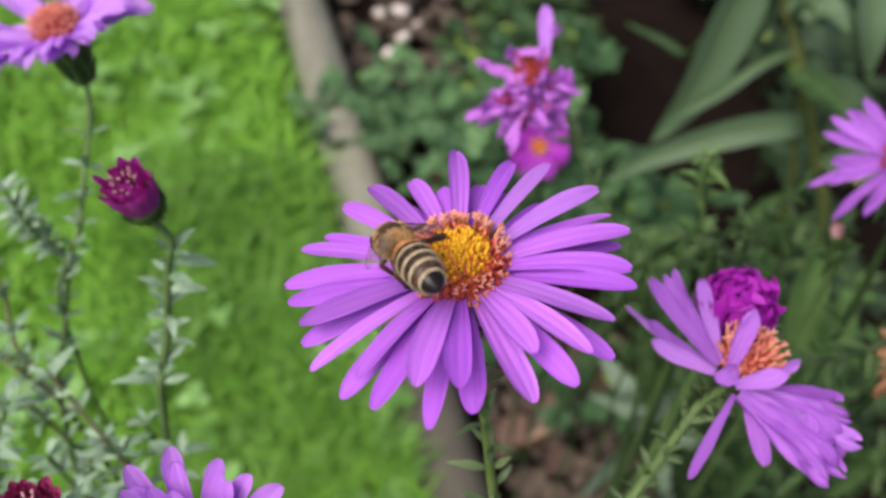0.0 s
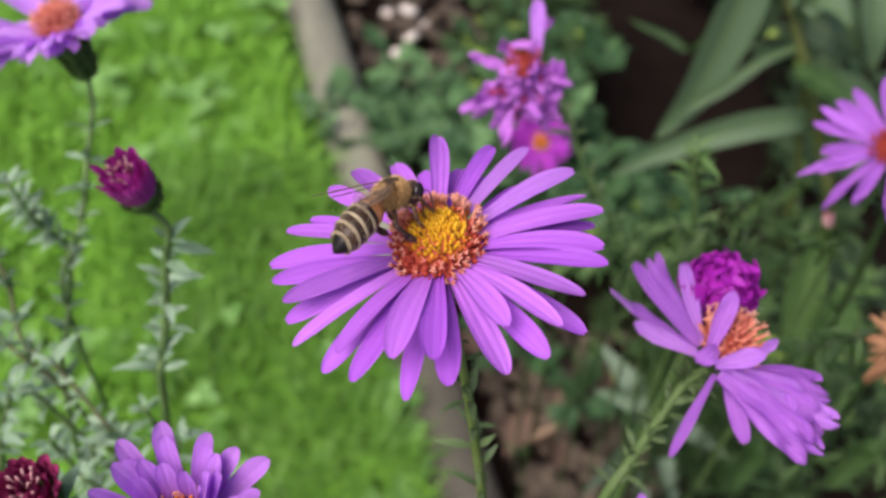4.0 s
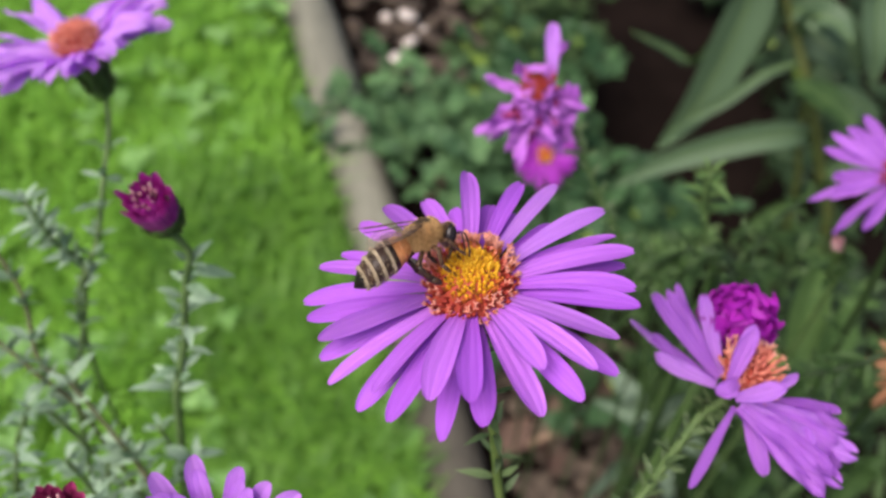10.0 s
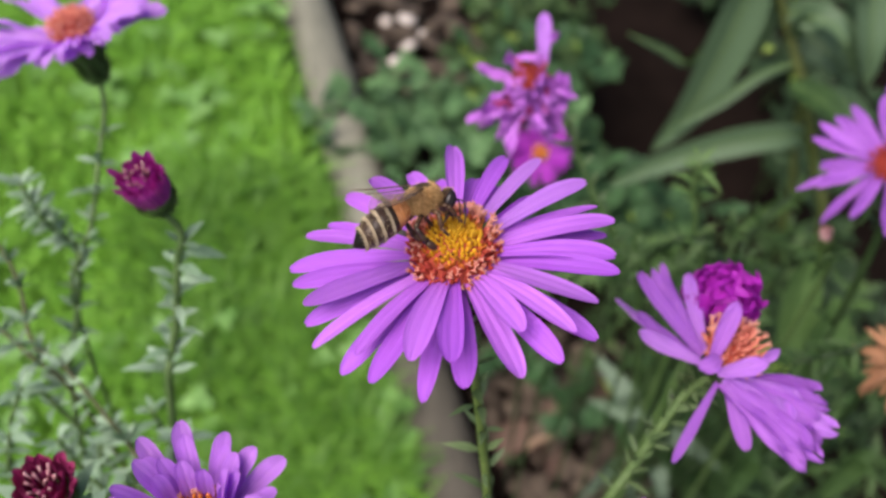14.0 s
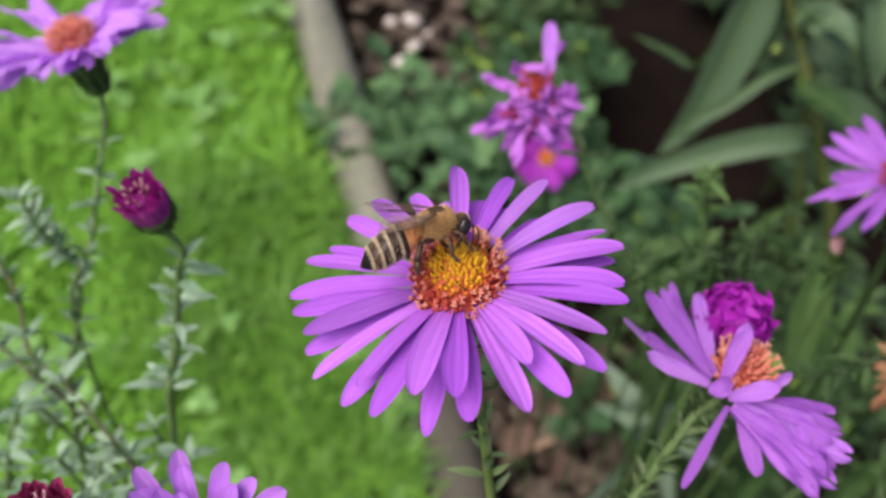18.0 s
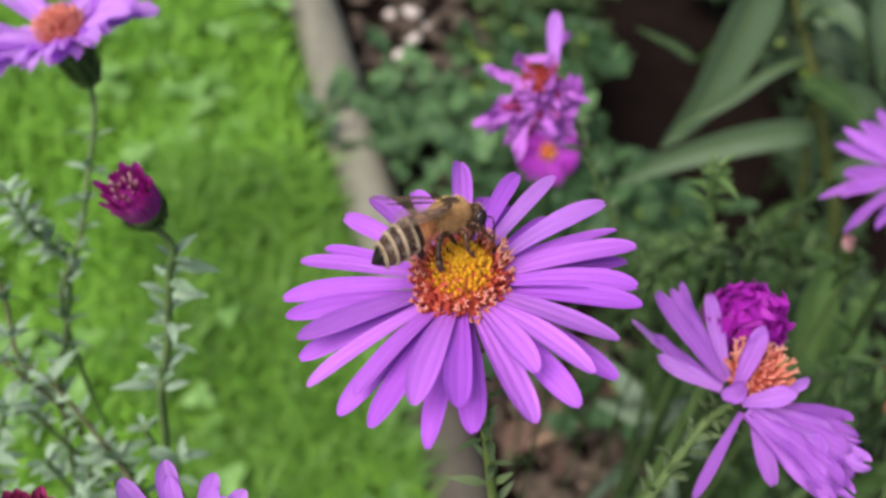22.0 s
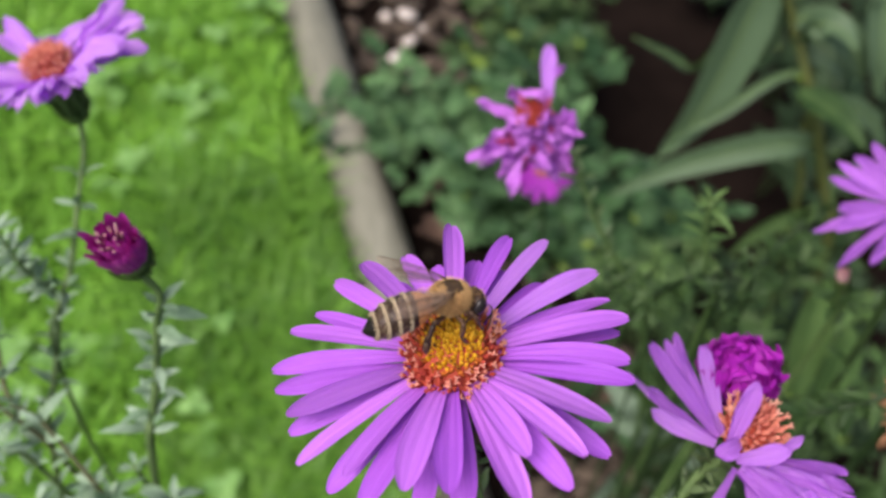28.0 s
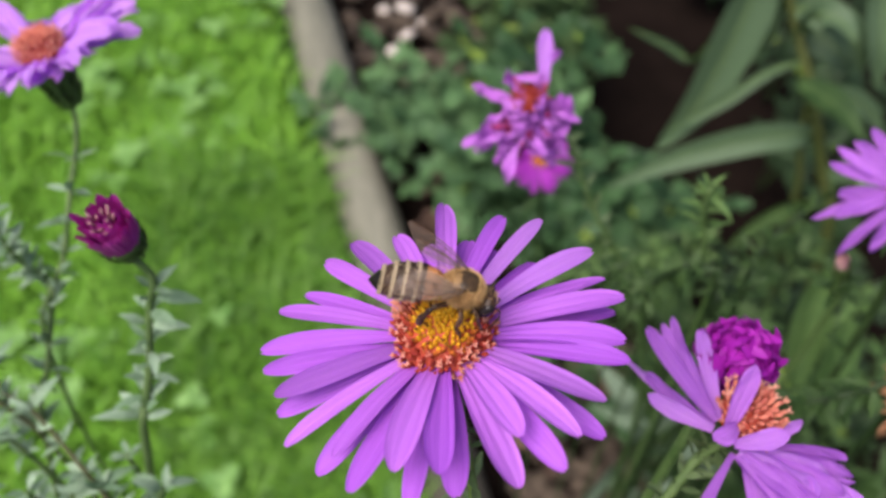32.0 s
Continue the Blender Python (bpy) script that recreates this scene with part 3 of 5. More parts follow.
# ---- half-open buds ----
def bud(centre, normal, stem_points, label, radius=0.0028, petals=26, material=PETAL_BUD, seed=0, length=0.0062, leaves=26, size=0.7, open_by=16, middle=True, leaf=LEAF):
    aster = thing("aster_bud", pose(*stem_points[-1]), label, "flower bud", "aster buds")
    rng = random.Random(seed)
    m = Matrix.Translation(centre) @ frame_of(normal)
    meshes = [petal_mesh(length * (0.9 + 0.06 * k), 0.0017, 0.03, -0.06 + 0.03 * k, 0.6, 0.2 * k, 80 + seed + k, tip=0.55, sway=0.03) for k in range(4)]
    rings = ((0.66, petals // 2, 88 - open_by), (0.48, petals - petals // 2, 92 - 0.6 * open_by), (0.26, petals // 3, 94 - 0.4 * open_by))
    for ring, (r, n, tilt) in enumerate(rings):
        for k in range(n):
            a = (k + 0.5 * ring) * 360 / n + rng.uniform(-6, 6)
            at = m @ Matrix.Rotation(radians(a), 4, "Z") @ Matrix.Translation((radius * r, 0, -0.0002)) @ Matrix.Rotation(radians(-tilt - rng.uniform(-2.5, 2.5)), 4, "Y")
            part("petal", own_once(rng.choice(meshes), material), material, aster, at @ Matrix.Scale(rng.uniform(0.9, 1.1), 4))
    if middle:
        for k in range(12):
            a = k * 2.4
            at = m @ Matrix.Translation((0.0004 * math.sqrt(k) * math.cos(a), 0.0004 * math.sqrt(k) * math.sin(a), length * rng.uniform(0.55, 0.72))) @ frame_of((0.4 * math.cos(a), 0.4 * math.sin(a), 1)) \
                @ Matrix.Scale(1.5, 4)
            part("floret", own_once(STALK, PETAL_BLUSH), PETAL_BLUSH, aster, at)
    bract_cup(aster, m @ Matrix.Translation((0, 0, 0.0006)), radius * 0.80, 0.0060, seed)
    stem_with_leaves(aster, stem_points, 0.0006, 0.0009, leaves, leaf=leaf, seed=seed, size=size, skip=0.15, until=0.66)
    return aster


PLUM_BUD = bud((-0.0456, 0.0288, 0.5700), (-0.09, -0.24, 1), [(-0.0448, 0.0280, 0.5665), (-0.0426, 0.0270, 0.5620), (-0.0440, 0.0256, 0.5570), (-0.0456, 0.0238, 0.5500), (-0.0469, 0.0219, 0.5432), (-0.0492, 0.0187, 0.5349),
     (-0.0510, 0.0153, 0.5256), (-0.06, 0.01, 0.46), (-0.07, 0.02, 0.30), (-0.08, 0.02, 0)],
    "half-open plum-red aster bud on a green stem with small leaves", seed=11, leaves=33, size=0.48, radius=0.0046, length=0.0064, open_by=6, petals=56)
bud((-0.0511, -0.0183, 0.5660), (0.05, -0.05, 1), [(-0.0511, -0.0189, 0.5612), (-0.0512, -0.0178, 0.556), (-0.053, -0.019, 0.53), (-0.06, -0.02, 0.40), (-0.07, -0.02, 0)],
    "half-open dark red aster bud with a brown middle", radius=0.0040, material=PETAL_WINE, seed=12, length=0.0041, leaves=18, open_by=22, petals=56)
bud((0.0855, 0.0580, 0.5190), (-0.3, 0.1, 1), [(0.0862, 0.0585, 0.5150), (0.089, 0.060, 0.505), (0.10, 0.07, 0.45), (0.11, 0.08, 0)],
    "small pink aster bud with a green cup", radius=0.0017, petals=14, material=PETAL_BLUSH, seed=13, length=0.0034, leaf=LEAF_GREEN, leaves=8, open_by=4, middle=False)


# ---- the cupped aster low by the lawn ----
def cupped_aster():
    aster = thing("aster", pose(-0.04, -0.04, 0), "half-cupped lilac aster with upright petals", "flower", "asters")
    rows = ring_of(BLUNT_PETALS, PETAL_BRIGHT, 15, 62, 9, 21) + ring_of(BLUNT_PETALS, PETAL_BRIGHT, 14, 50, 9, 22) + ring_of(BLUNT_PETALS[:2], PETAL_BRIGHT, 9, 78, 10, 23)
    disc, m, on = flower_head(aster, (-0.0272, -0.0270, 0.5784), (0.02, 0.02, 1), rows, 0.0040, 0.0022, True, 0.006, 21)
    small_florets(disc, m, on, 0.003, FLORET_ORANGE, FLORET_YELLOW, 50, 21)
    stem_with_leaves(aster, [(-0.0280, -0.0280, 0.5725), (-0.0265, -0.0285, 0.565), (-0.03, -0.03, 0.50), (-0.04, -0.04, 0)], 0.0009, 0.0012, 16, seed=22, size=0.7)


cupped_aster()


# ---- the ragged aster with the magenta half-open flower behind it ----
def ragged_aster():
    aster = thing("aster", pose(0.02, -0.01, 0), "ragged lilac aster with drooping petals and an orange middle", "flower", "asters")
    rng = random.Random(31)
    disc, m, on = flower_head(aster, (0.0411, 0.0018, 0.5682), (0.10, -0.10, 1.0), [], 0.0038, 0.0016, False, 0.006, 31)
    # tips in millimetres, width, and how far the petal bows
    for k, (x, y, z, w, bow) in enumerate(((25.8, 11.4, 567.1, 2.1, 0.14), (29.4, 14.8, 568.9, 2.7, 0.30), (33.0, 16.0, 569.9, 2.6, 0.22), (36.1, 13.9, 570.3, 2.6, 0.18), (31.2, 15.2, 569.4, 2.2, 0.20), (28.5, 8.2, 568.2, 2.3, 0.28), (28.0, 4.4, 569.3, 2.8, 0.22), (31.5, 11.5, 568.3, 2.6, 0.30))):
        petal_between(aster, (36.6 + 0.10 * (x - 31), 0.6 + 0.12 * (y - 9), 568.5), (x, y, z), 0.86 * w, PETAL_PALE if k % 3 else PETAL_BRIGHT, (-0.35, -0.45, 0.8), bow, rng.uniform(-0.9, 0.9), 300 + k, 0.60, roll=rng.uniform(-0.4, 0.4), ruffle=0.2)
    for k, (x, y, z, w, bow) in enumerate(((51.8, -13.4, 565.2, 3.6, 0.12), (49.6, -15.2, 564.9, 3.8, 0.16), (55.0, -9.3, 565.2, 3.4, 0.08), (54.9, -5.9, 565.5, 3.4, 0.16), (53.8, -3.4, 564.9, 3.4, 0.24), (54.6, -7.4, 563.6, 3.2, 0.10),
                                           (48.9, -10.6, 563.9, 4.0, 0.18), (52.5, -10.5, 563.6, 3.8, 0.12), (51.5, -6.4, 565.9, 4.2, 0.24), (50.6, -12.6, 566.2, 3.4, 0.20), (52.6, -8.8, 566.4, 4.0, 0.20), (49.0, -8.0, 566.0, 4.2, 0.28))):
        petal_between(aster, (39.0 + 0.05 * (x - 50), -3.2 + 0.06 * (y + 9), 568.7 + 0.2 * (k % 3)), (x, y, z), w, PETAL_BRIGHT if k % 3 == 2 else PETAL_PALE, (-0.1, -0.45, 0.9), bow, rng.uniform(-0.6, 0.6), 330 + k, rng.uniform(0.62, 0.78), 0.10, rng.uniform(-0.3, 0.3), 0.35)
    for base, tip, w, mat, bow, twist in (((37.5, -0.7, 570.3), (41.0, 5.8, 575.5), 2.7, PETAL_PALE, 0.06, 0.2), ((38.6, -0.6, 571.0), (35.2, -2.7, 570.9), 2.5, PETAL_PALE, 0.5, 0.4), ((37.8, -2.9, 570.5), (44.0, -2.6, 573.6), 2.4, PETAL_BRIGHT, 0.30, -0.8),
                                          ((43.2, -2.6, 572.6), (45.2, -1.4, 575.0), 1.7, PETAL_BRIGHT, 0.35, 0.9), ((38.3, -3.2, 568.3), (31.5, -13.3, 564.0), 1.5, PETAL_PALE, -0.12, 0.8), ((39.6, -3.9, 568.4), (42.0, -11.7, 564.5), 2.4, PETAL_PALE, 0.16, 0.4)):
        petal_between(aster, base, tip, w, mat, (-0.2, -0.6, 0.75), bow, twist, int(10 * base[0]), 0.58, ruffle=0.12)
    small_florets(disc, m, on, 0.0039, FLORET_CORAL, FLORET_CORAL, 72, 31, 1.3)
    stem_with_leaves(aster, [(0.0392, 0.0003, 0.5630), (0.0367, -0.0002, 0.5600), (0.0336, -0.0032, 0.5560), (0.0293, -0.0078, 0.5491), (0.0249, -0.0122, 0.5401), (0.018, -0.018, 0.49), (0.015, -0.02, 0)],
                     0.0007, 0.0009, 54, STEM, LEAF_STEM, seed=32, size=0.34, skip=0.01, until=0.62, cluster=4)


ragged_aster()


def curled_aster():
    """A half-open flower: a ball of short curled petals round a dark hollow."""
    aster = thing("aster_bud", pose(0.03, 0.005, 0), "half-open magenta aster with curled inner petals", "flower bud", "aster buds")
    rng = random.Random(33)
    middle, hollow = Vector((0.0414, 0.0104, 0.5674)), Vector((-0.15, -0.43, 0.82)).normalized()
    meshes = [petal_mesh(0.0017 + 0.0003 * k, 0.0010, 0.3, 0.35 + 0.2 * k, 0.6, 0.5 * (k - 2), 330 + k, along=8, tip=0.72) for k in range(5)]
    for k in range(300):
        z = 1 - 1.5 * (k + 0.5) / 300
        a, r = k * 2.39996, math.sqrt(max(0, 1 - z * z))
        n = Vector((r * math.cos(a), r * math.sin(a), z))
        if n.dot(hollow) > 0.93:
            continue
        way = (0.55 * n + 0.8 * (Vector((0, 0, 1)) - n * z) + Vector((rng.uniform(-0.5, 0.5), rng.uniform(-0.5, 0.5), rng.uniform(-0.5, 0.5)))).normalized()
        out = n - way * n.dot(way)
        out = out.normalized() if out.length > 0.05 else way.orthogonal().normalized()
        m = Matrix((way, out.cross(way), out)).transposed().to_4x4()
        m.translation = middle + n * 0.0040
        part("petal", own_once(rng.choice(meshes), PETAL_MAGENTA), PETAL_MAGENTA, aster, m @ Matrix.Scale(rng.uniform(1.0, 1.4), 4))
    core = shape("core", *lathe([(0.0037 * math.sin(math.pi * (k + 0.15) / 8.3), -0.0037 * math.cos(math.pi * (k + 0.15) / 8.3)) for k in range(9)], 14))
    part("core", core, PETAL_WINE, aster, Matrix.Translation(middle) @ Matrix.Scale(0.86, 4))
    bract_cup(aster, Matrix.Translation(middle - Vector((0, 0, 0.0026))), 0.0040, 0.0048, 33)
    stem_with_leaves(aster, [(0.0419, 0.0110, 0.5610), (0.0415, 0.0107, 0.553), (0.038, 0.008, 0.50), (0.03, 0.005, 0)], 0.0008, 0.0012, 12, leaf=LEAF_STEM, seed=33, size=0.6, skip=0.06, until=0.5)


curled_aster()


# ---- the aster at the far right, tilted to the lawn ----
def side_aster():
    aster = thing("aster", pose(0.12, 0.05, 0), "lilac aster with a reddish middle leaning over the bed", "flower", "asters")
    rows = ring_of(SIDE_PETALS, PETAL_PALE, 18, 16, 9, 41) + ring_of(SIDE_PETALS, PETAL_PALE, 15, -4, 12, 42)
    disc, m, on = flower_head(aster, (0.0897, 0.0576, 0.5443), (-0.50, -0.42, 1), rows, 0.0036, 0.0018, False, 0.006, 41)
    small_florets(disc, m, on, 0.0035, FLORET_RED, FLORET_RED, 60, 41, tips=FLORET_RED)
    stem_with_leaves(aster, [(0.0895, 0.0592, 0.5405), (0.094, 0.060, 0.532), (0.10, 0.055, 0.46), (0.12, 0.05, 0)], 0.0009, 0.0011, 20, STEM_DARK, LEAF_GREEN, seed=43, size=0.7)


side_aster()


# ---- faded aster and the little open one below it ----
def faded_aster():
    aster = thing("aster", pose(0.08, 0.09, 0), "fading lilac aster with curled crumpled petals", "flower", "asters")
    rng = random.Random(51)
    # root and tip in millimetres, width, bow, twist
    for k, (base, tip, w, bow, twist) in enumerate((
            ((21.4, 80.2, 548.6), (21.6, 88.7, 556.7), 3.2, 0.05, 0.2), ((21.6, 83.5, 551.5), (24.6, 85.8, 553.6), 1.5, 0.1, 0.6), ((16.9, 77.7, 546.9), (6.8, 79.7, 549.4), 2.0, -0.12, 1.4), ((16.7, 79.1, 546.8), (13.2, 83.8, 550.0), 3.4, 0.3, 0.5),
            ((15.7, 75.9, 546.3), (5.4, 69.0, 543.0), 3.4, 0.25, 0.8), ((15.4, 75.9, 546.3), (7.4, 68.0, 542.4), 3.0, 0.2, -0.8), ((15.2, 76.2, 546.1), (8.8, 71.8, 546.0), 2.8, 0.3, 1.2), ((16.0, 75.0, 545.5), (13.5, 64.1, 537.9), 2.8, 0.22, 0.5),
            ((16.3, 75.0, 545.5), (12.1, 68.1, 542.6), 3.0, 0.4, -1.0), ((20.4, 78.3, 548.0), (27.5, 72.6, 547.8), 3.6, 0.35, 0.5), ((19.9, 77.5, 547.1), (24.4, 71.5, 547.5), 3.2, 0.4, -0.7), ((19.8, 76.4, 547.4), (22.6, 69.1, 544.9), 3.2, 0.3, 0.8))):
        petal_between(aster, base, tip, w, PETAL_BRIGHT if k == 0 else PETAL_PINK, (-0.1, -0.6, 0.75), bow, 1.9 * twist, 530 + k, 0.6, 0.10, rng.uniform(-0.5, 0.5), 0.1 if k == 0 else 0.75)
    curled = [petal_mesh(0.0036 + 0.0006 * (k % 4), 0.0026, 0.8, 1.0 + 0.07 * k, 0.9, -2.8 + 0.8 * k, 500 + k, ruffle=0.6) for k in range(8)]
    for k in range(74):
        a = k * 2.4
        r = 0.0060 * math.sqrt(rng.random())
        lump = Matrix.Translation((0.0188 + r * math.cos(a), 0.0732 + 0.6 * r * math.sin(a), 0.5462 + 0.7 * r * math.sin(a) + rng.uniform(-0.0015, 0.0015))) \
            @ Euler((rng.uniform(-1.2, 1.2), rng.uniform(-1.2, 1.2), rng.uniform(0, 6.28))).to_matrix().to_4x4()
        dry = PETAL_WINE if rng.random() < 0.16 else PETAL_PINK
        part("petal", own_once(rng.choice(curled), dry), dry, aster, lump)
    disc, m, on = flower_head(aster, (0.0180, 0.0758, 0.5500), (-0.1, -0.35, 1), [], 0.0032, 0.0022, False, 0.005, 51)
    small_florets(disc, m, on, 0.003, FLORET_RED, FLORET_RED, 36, 51, tips=FLORET_RED)
    stem_with_leaves(aster, [(0.0186, 0.0788, 0.5430), (0.0256, 0.0867, 0.5308), (0.0304, 0.0881, 0.5221), (0.0368, 0.0804, 0.5083), (0.0449, 0.0756, 0.4943), (0.0529, 0.0726, 0.4764), (0.07, 0.08, 0.35), (0.08, 0.09, 0)], 0.0005, 0.0008, 45, STEM, LEAF_STEM, seed=52, size=0.45, skip=0.12, until=0.75)


def small_open_aster():
    aster = thing("aster", pose(0.05, 0.19, 0), "small magenta-pink aster with a yellow middle", "flower", "asters")
    rows = ring_of(SHORT_PETALS[:3], PETAL_ROSE, 17, 14, 6, 55) + ring_of(SHORT_PETALS[:3], PETAL_ROSE, 14, 0, 8, 56)
    disc, m, on = flower_head(aster, (0.0384, 0.1742, 0.4160), (0.0, -0.85, 1), rows, 0.0030, 0.0016, True, 0.005, 55)
    small_florets(disc, m, on, 0.0028, FLORET_YELLOW, FLORET_YELLOW, 36, 55)
    stem_with_leaves(aster, [(0.0384, 0.1765, 0.411), (0.040, 0.178, 0.40), (0.045, 0.185, 0.33), (0.05, 0.19, 0)], 0.0009, 0.0012, 20, STEM_DARK, LEAF_GREEN, seed=57, size=0.9)


faded_aster()
small_open_aster()


def withered_aster():
    aster = thing("withered_aster", pose(0.12, 0.04, 0), "withered beige-brown aster head", "flower", "asters")
    rows = ring_of(DRY_PETALS, PETAL_BROWN, 18, 62, 12, 61) + ring_of(DRY_PETALS, PETAL_BROWN, 14, 30, 16, 63)
    disc, m, on = flower_head(aster, (0.0945, 0.0270, 0.5190), (-0.4, -0.3, 1), rows, 0.0032, 0.0024, False, 0.005, 61)
    small_florets(disc, m, on, 0.003, PETAL_BROWN, PETAL_BROWN, 40, 61, 1.6, PETAL_BROWN)
    stem_with_leaves(aster, [(0.0955, 0.0280, 0.5140), (0.097, 0.029, 0.507), (0.105, 0.04, 0.44), (0.12, 0.04, 0)], 0.0007, 0.0010, 14, STEM_DARK, LEAF_GREEN, seed=62, size=0.7)


withered_aster()


# ---- the aster low in front of the ragged one, its petal tips just in view ----
def low_aster():
    aster = thing("aster", pose(0.03, -0.03, 0), "lilac aster with upright petals low in the bed", "flower", "asters")
    rows = ring_of(BLUNT_PETALS, PETAL_BRIGHT, 16, 66, 8, 91) + ring_of(BLUNT_PETALS, PETAL_BRIGHT, 12, 52, 8, 92)
    disc, m, on = flower_head(aster, (0.0300, -0.0225, 0.5455), (0.0, -0.1, 1), rows, 0.0036, 0.0018, True, 0.006, 91)
    small_florets(disc, m, on, 0.0034, FLORET_ORANGE, FLORET_YELLOW, 40, 91)
    stem_with_leaves(aster, [(0.0300, -0.0228, 0.5395), (0.030, -0.024, 0.53), (0.03, -0.028, 0.40), (0.03, -0.03, 0)], 0.0008, 0.0011, 16, seed=93, size=0.5)


low_aster()


# ---- leafy shoots without flowers ----
def shoot(points, leaves, size, label, seed, r=0.0011, material=STEM, leaf=LEAF, skip=0.0, until=0.6, group="leafy aster shoots", cluster=3):
    plant = thing("aster_shoot", pose(*points[-1]), label, "plant", group)
    stem_with_leaves(plant, points, r, r * 1.25, leaves, material, leaf, seed=seed, size=size, skip=skip, until=until, cluster=cluster)
    return plant


WOODY = "woody aster shoot with small grey-green leaves"
shoot([(-0.0880, 0.0421, 0.5483), (-0.0822, 0.0370, 0.5436), (-0.0787, 0.0313, 0.5391), (-0.0760, 0.0226, 0.5338), (-0.0706, 0.0195, 0.5295), (-0.0633, 0.0126, 0.5229), (-0.0599, 0.0091, 0.5190), (-0.0537, 0.0022, 0.5107),
       (-0.05, 0.0, 0.46), (-0.055, 0.0, 0.25), (-0.06, 0.0, 0)], 66, 0.42, WOODY, 71, 0.0004, STEM_BROWN, until=0.72, cluster=6)
shoot([(-0.0862, 0.0271, 0.5369), (-0.0823, 0.0248, 0.5346), (-0.0763, 0.0205, 0.5315), (-0.0700, 0.0170, 0.520), (-0.068, 0.012, 0.46), (-0.07, 0.0, 0.25), (-0.075, 0.0, 0)], 40, 0.42, WOODY, 72, 0.0004, STEM_BROWN, until=0.6, cluster=6)
shoot([(-0.0812, 0.0502, 0.5460), (-0.0789, 0.0476, 0.5427), (-0.0775, 0.0462, 0.5395), (-0.0749, 0.0452, 0.5361), (-0.0728, 0.0438, 0.5324), (-0.0740, 0.034, 0.520), (-0.08, 0.03, 0.42), (-0.09, 0.02, 0)], 48, 0.42, WOODY, 73, 0.0004, STEM, until=0.55, cluster=6)
for k, (x, y, z, lean, n, size) in enumerate(((-74.3, 15.0, 528.5, 5, 26, 0.38), (-76.6, 14.0, 531.5, -6, 22, 0.36), (-77.7, 6.4, 528.5, -4, 26, 0.38), (-70.3, 6.8, 525.0, 3, 24, 0.38), (-74.1, 0.6, 524.5, -3, 26, 0.38), (-64.8, 1.9, 520.5, 4, 24, 0.38),
                                              (-60.2, 9.6, 520.0, 3, 24, 0.42), (-64.1, 7.6, 520.5, -3, 20, 0.42), (-59.0, 4.4, 517.5, 2, 24, 0.38), (-49.4, 10.4, 517.0, -4, 22, 0.42), (-55.8, 15.0, 521.0, 2, 14, 0.38))):
    x, y, z = x / 1000, y / 1000, z / 1000
    shoot([(x, y, z), (x + 0.0004 * lean, y - 0.001, z - 0.005), (x + 0.0010 * lean, y - 0.003, z - 0.014), (x + 0.0018 * lean, y - 0.006, z - 0.05), (x + 0.003 * lean, y - 0.008, 0.25), (x + 0.003 * lean, y - 0.01, 0)],
          int(0.6 * n), 0.95 * size, WOODY, 171 + k, 0.00045, until=0.42, cluster=6)
GREENY = "slender green aster shoot with narrow leaves"
shoot([(0.0543, 0.0644, 0.5370), (0.0548, 0.0640, 0.5290), (0.0578, 0.0625, 0.5152), (0.065, 0.065, 0.46), (0.07, 0.07, 0)], 28, 0.42, GREENY, 81, 0.0005, until=0.45, leaf=LEAF_MID, cluster=4)
for k, pts in enumerate((
        [(0.0721, 0.0281, 0.5155), (0.0762, 0.0283, 0.5174), (0.0821, 0.0289, 0.5195), (0.090, 0.031, 0.515), (0.105, 0.04, 0.44), (0.12, 0.05, 0)],
        [(0.0390, 0.0660, 0.4970), (0.0500, 0.0640, 0.5030), (0.0570, 0.0625, 0.5100), (0.066, 0.064, 0.46), (0.075, 0.07, 0)],
        [(0.1040, 0.1000, 0.4900), (0.0880, 0.0900, 0.4830), (0.0800, 0.0790, 0.4730), (0.085, 0.08, 0.40), (0.09, 0.09, 0)])):
    shoot(pts, 40, 0.5, GREENY, 85 + k, 0.0006, STEM_DARK, LEAF_GREEN, until=0.5)
for k, (x, y, z, lean) in enumerate(((42.8, 65.7, 507.5, -5), (46.7, 60.9, 504.6, 4), (53.0, 63.3, 508.1, -3), (66.4, 65.3, 514.3, 6), (61.6, 60.9, 509.2, 3), (72.0, 62.0, 505.0, -4))):
    x, y, z = x / 1000, y / 1000, z / 1000
    shoot([(x, y, z), (x + 0.0005 * lean, y + 0.001, z - 0.006), (x + 0.0012 * lean, y + 0.003, z - 0.018), (x + 0.002 * lean, y + 0.008, z - 0.08), (x + 0.003 * lean, y + 0.012, 0)], 15, 0.34, GREENY, 60 + k, 0.0004, STEM_DARK, LEAF_GREEN, until=0.4, cluster=3)
rng = random.Random(8)
for k in range(20):
    x, y, z = rng.uniform(0.10, 0.28), rng.uniform(0.07, 0.30), rng.uniform(0.26, 0.43)
    z = min(z, 0.585 - 1.25 * y - rng.uniform(0, 0.04))
    lean = (rng.uniform(-0.05, 0.05), rng.uniform(-0.05, 0.05))
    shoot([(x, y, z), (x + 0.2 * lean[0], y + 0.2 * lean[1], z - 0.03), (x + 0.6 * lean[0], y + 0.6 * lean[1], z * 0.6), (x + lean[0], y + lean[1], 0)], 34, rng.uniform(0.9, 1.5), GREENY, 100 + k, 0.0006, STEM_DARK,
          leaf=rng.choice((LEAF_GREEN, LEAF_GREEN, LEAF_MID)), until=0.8)


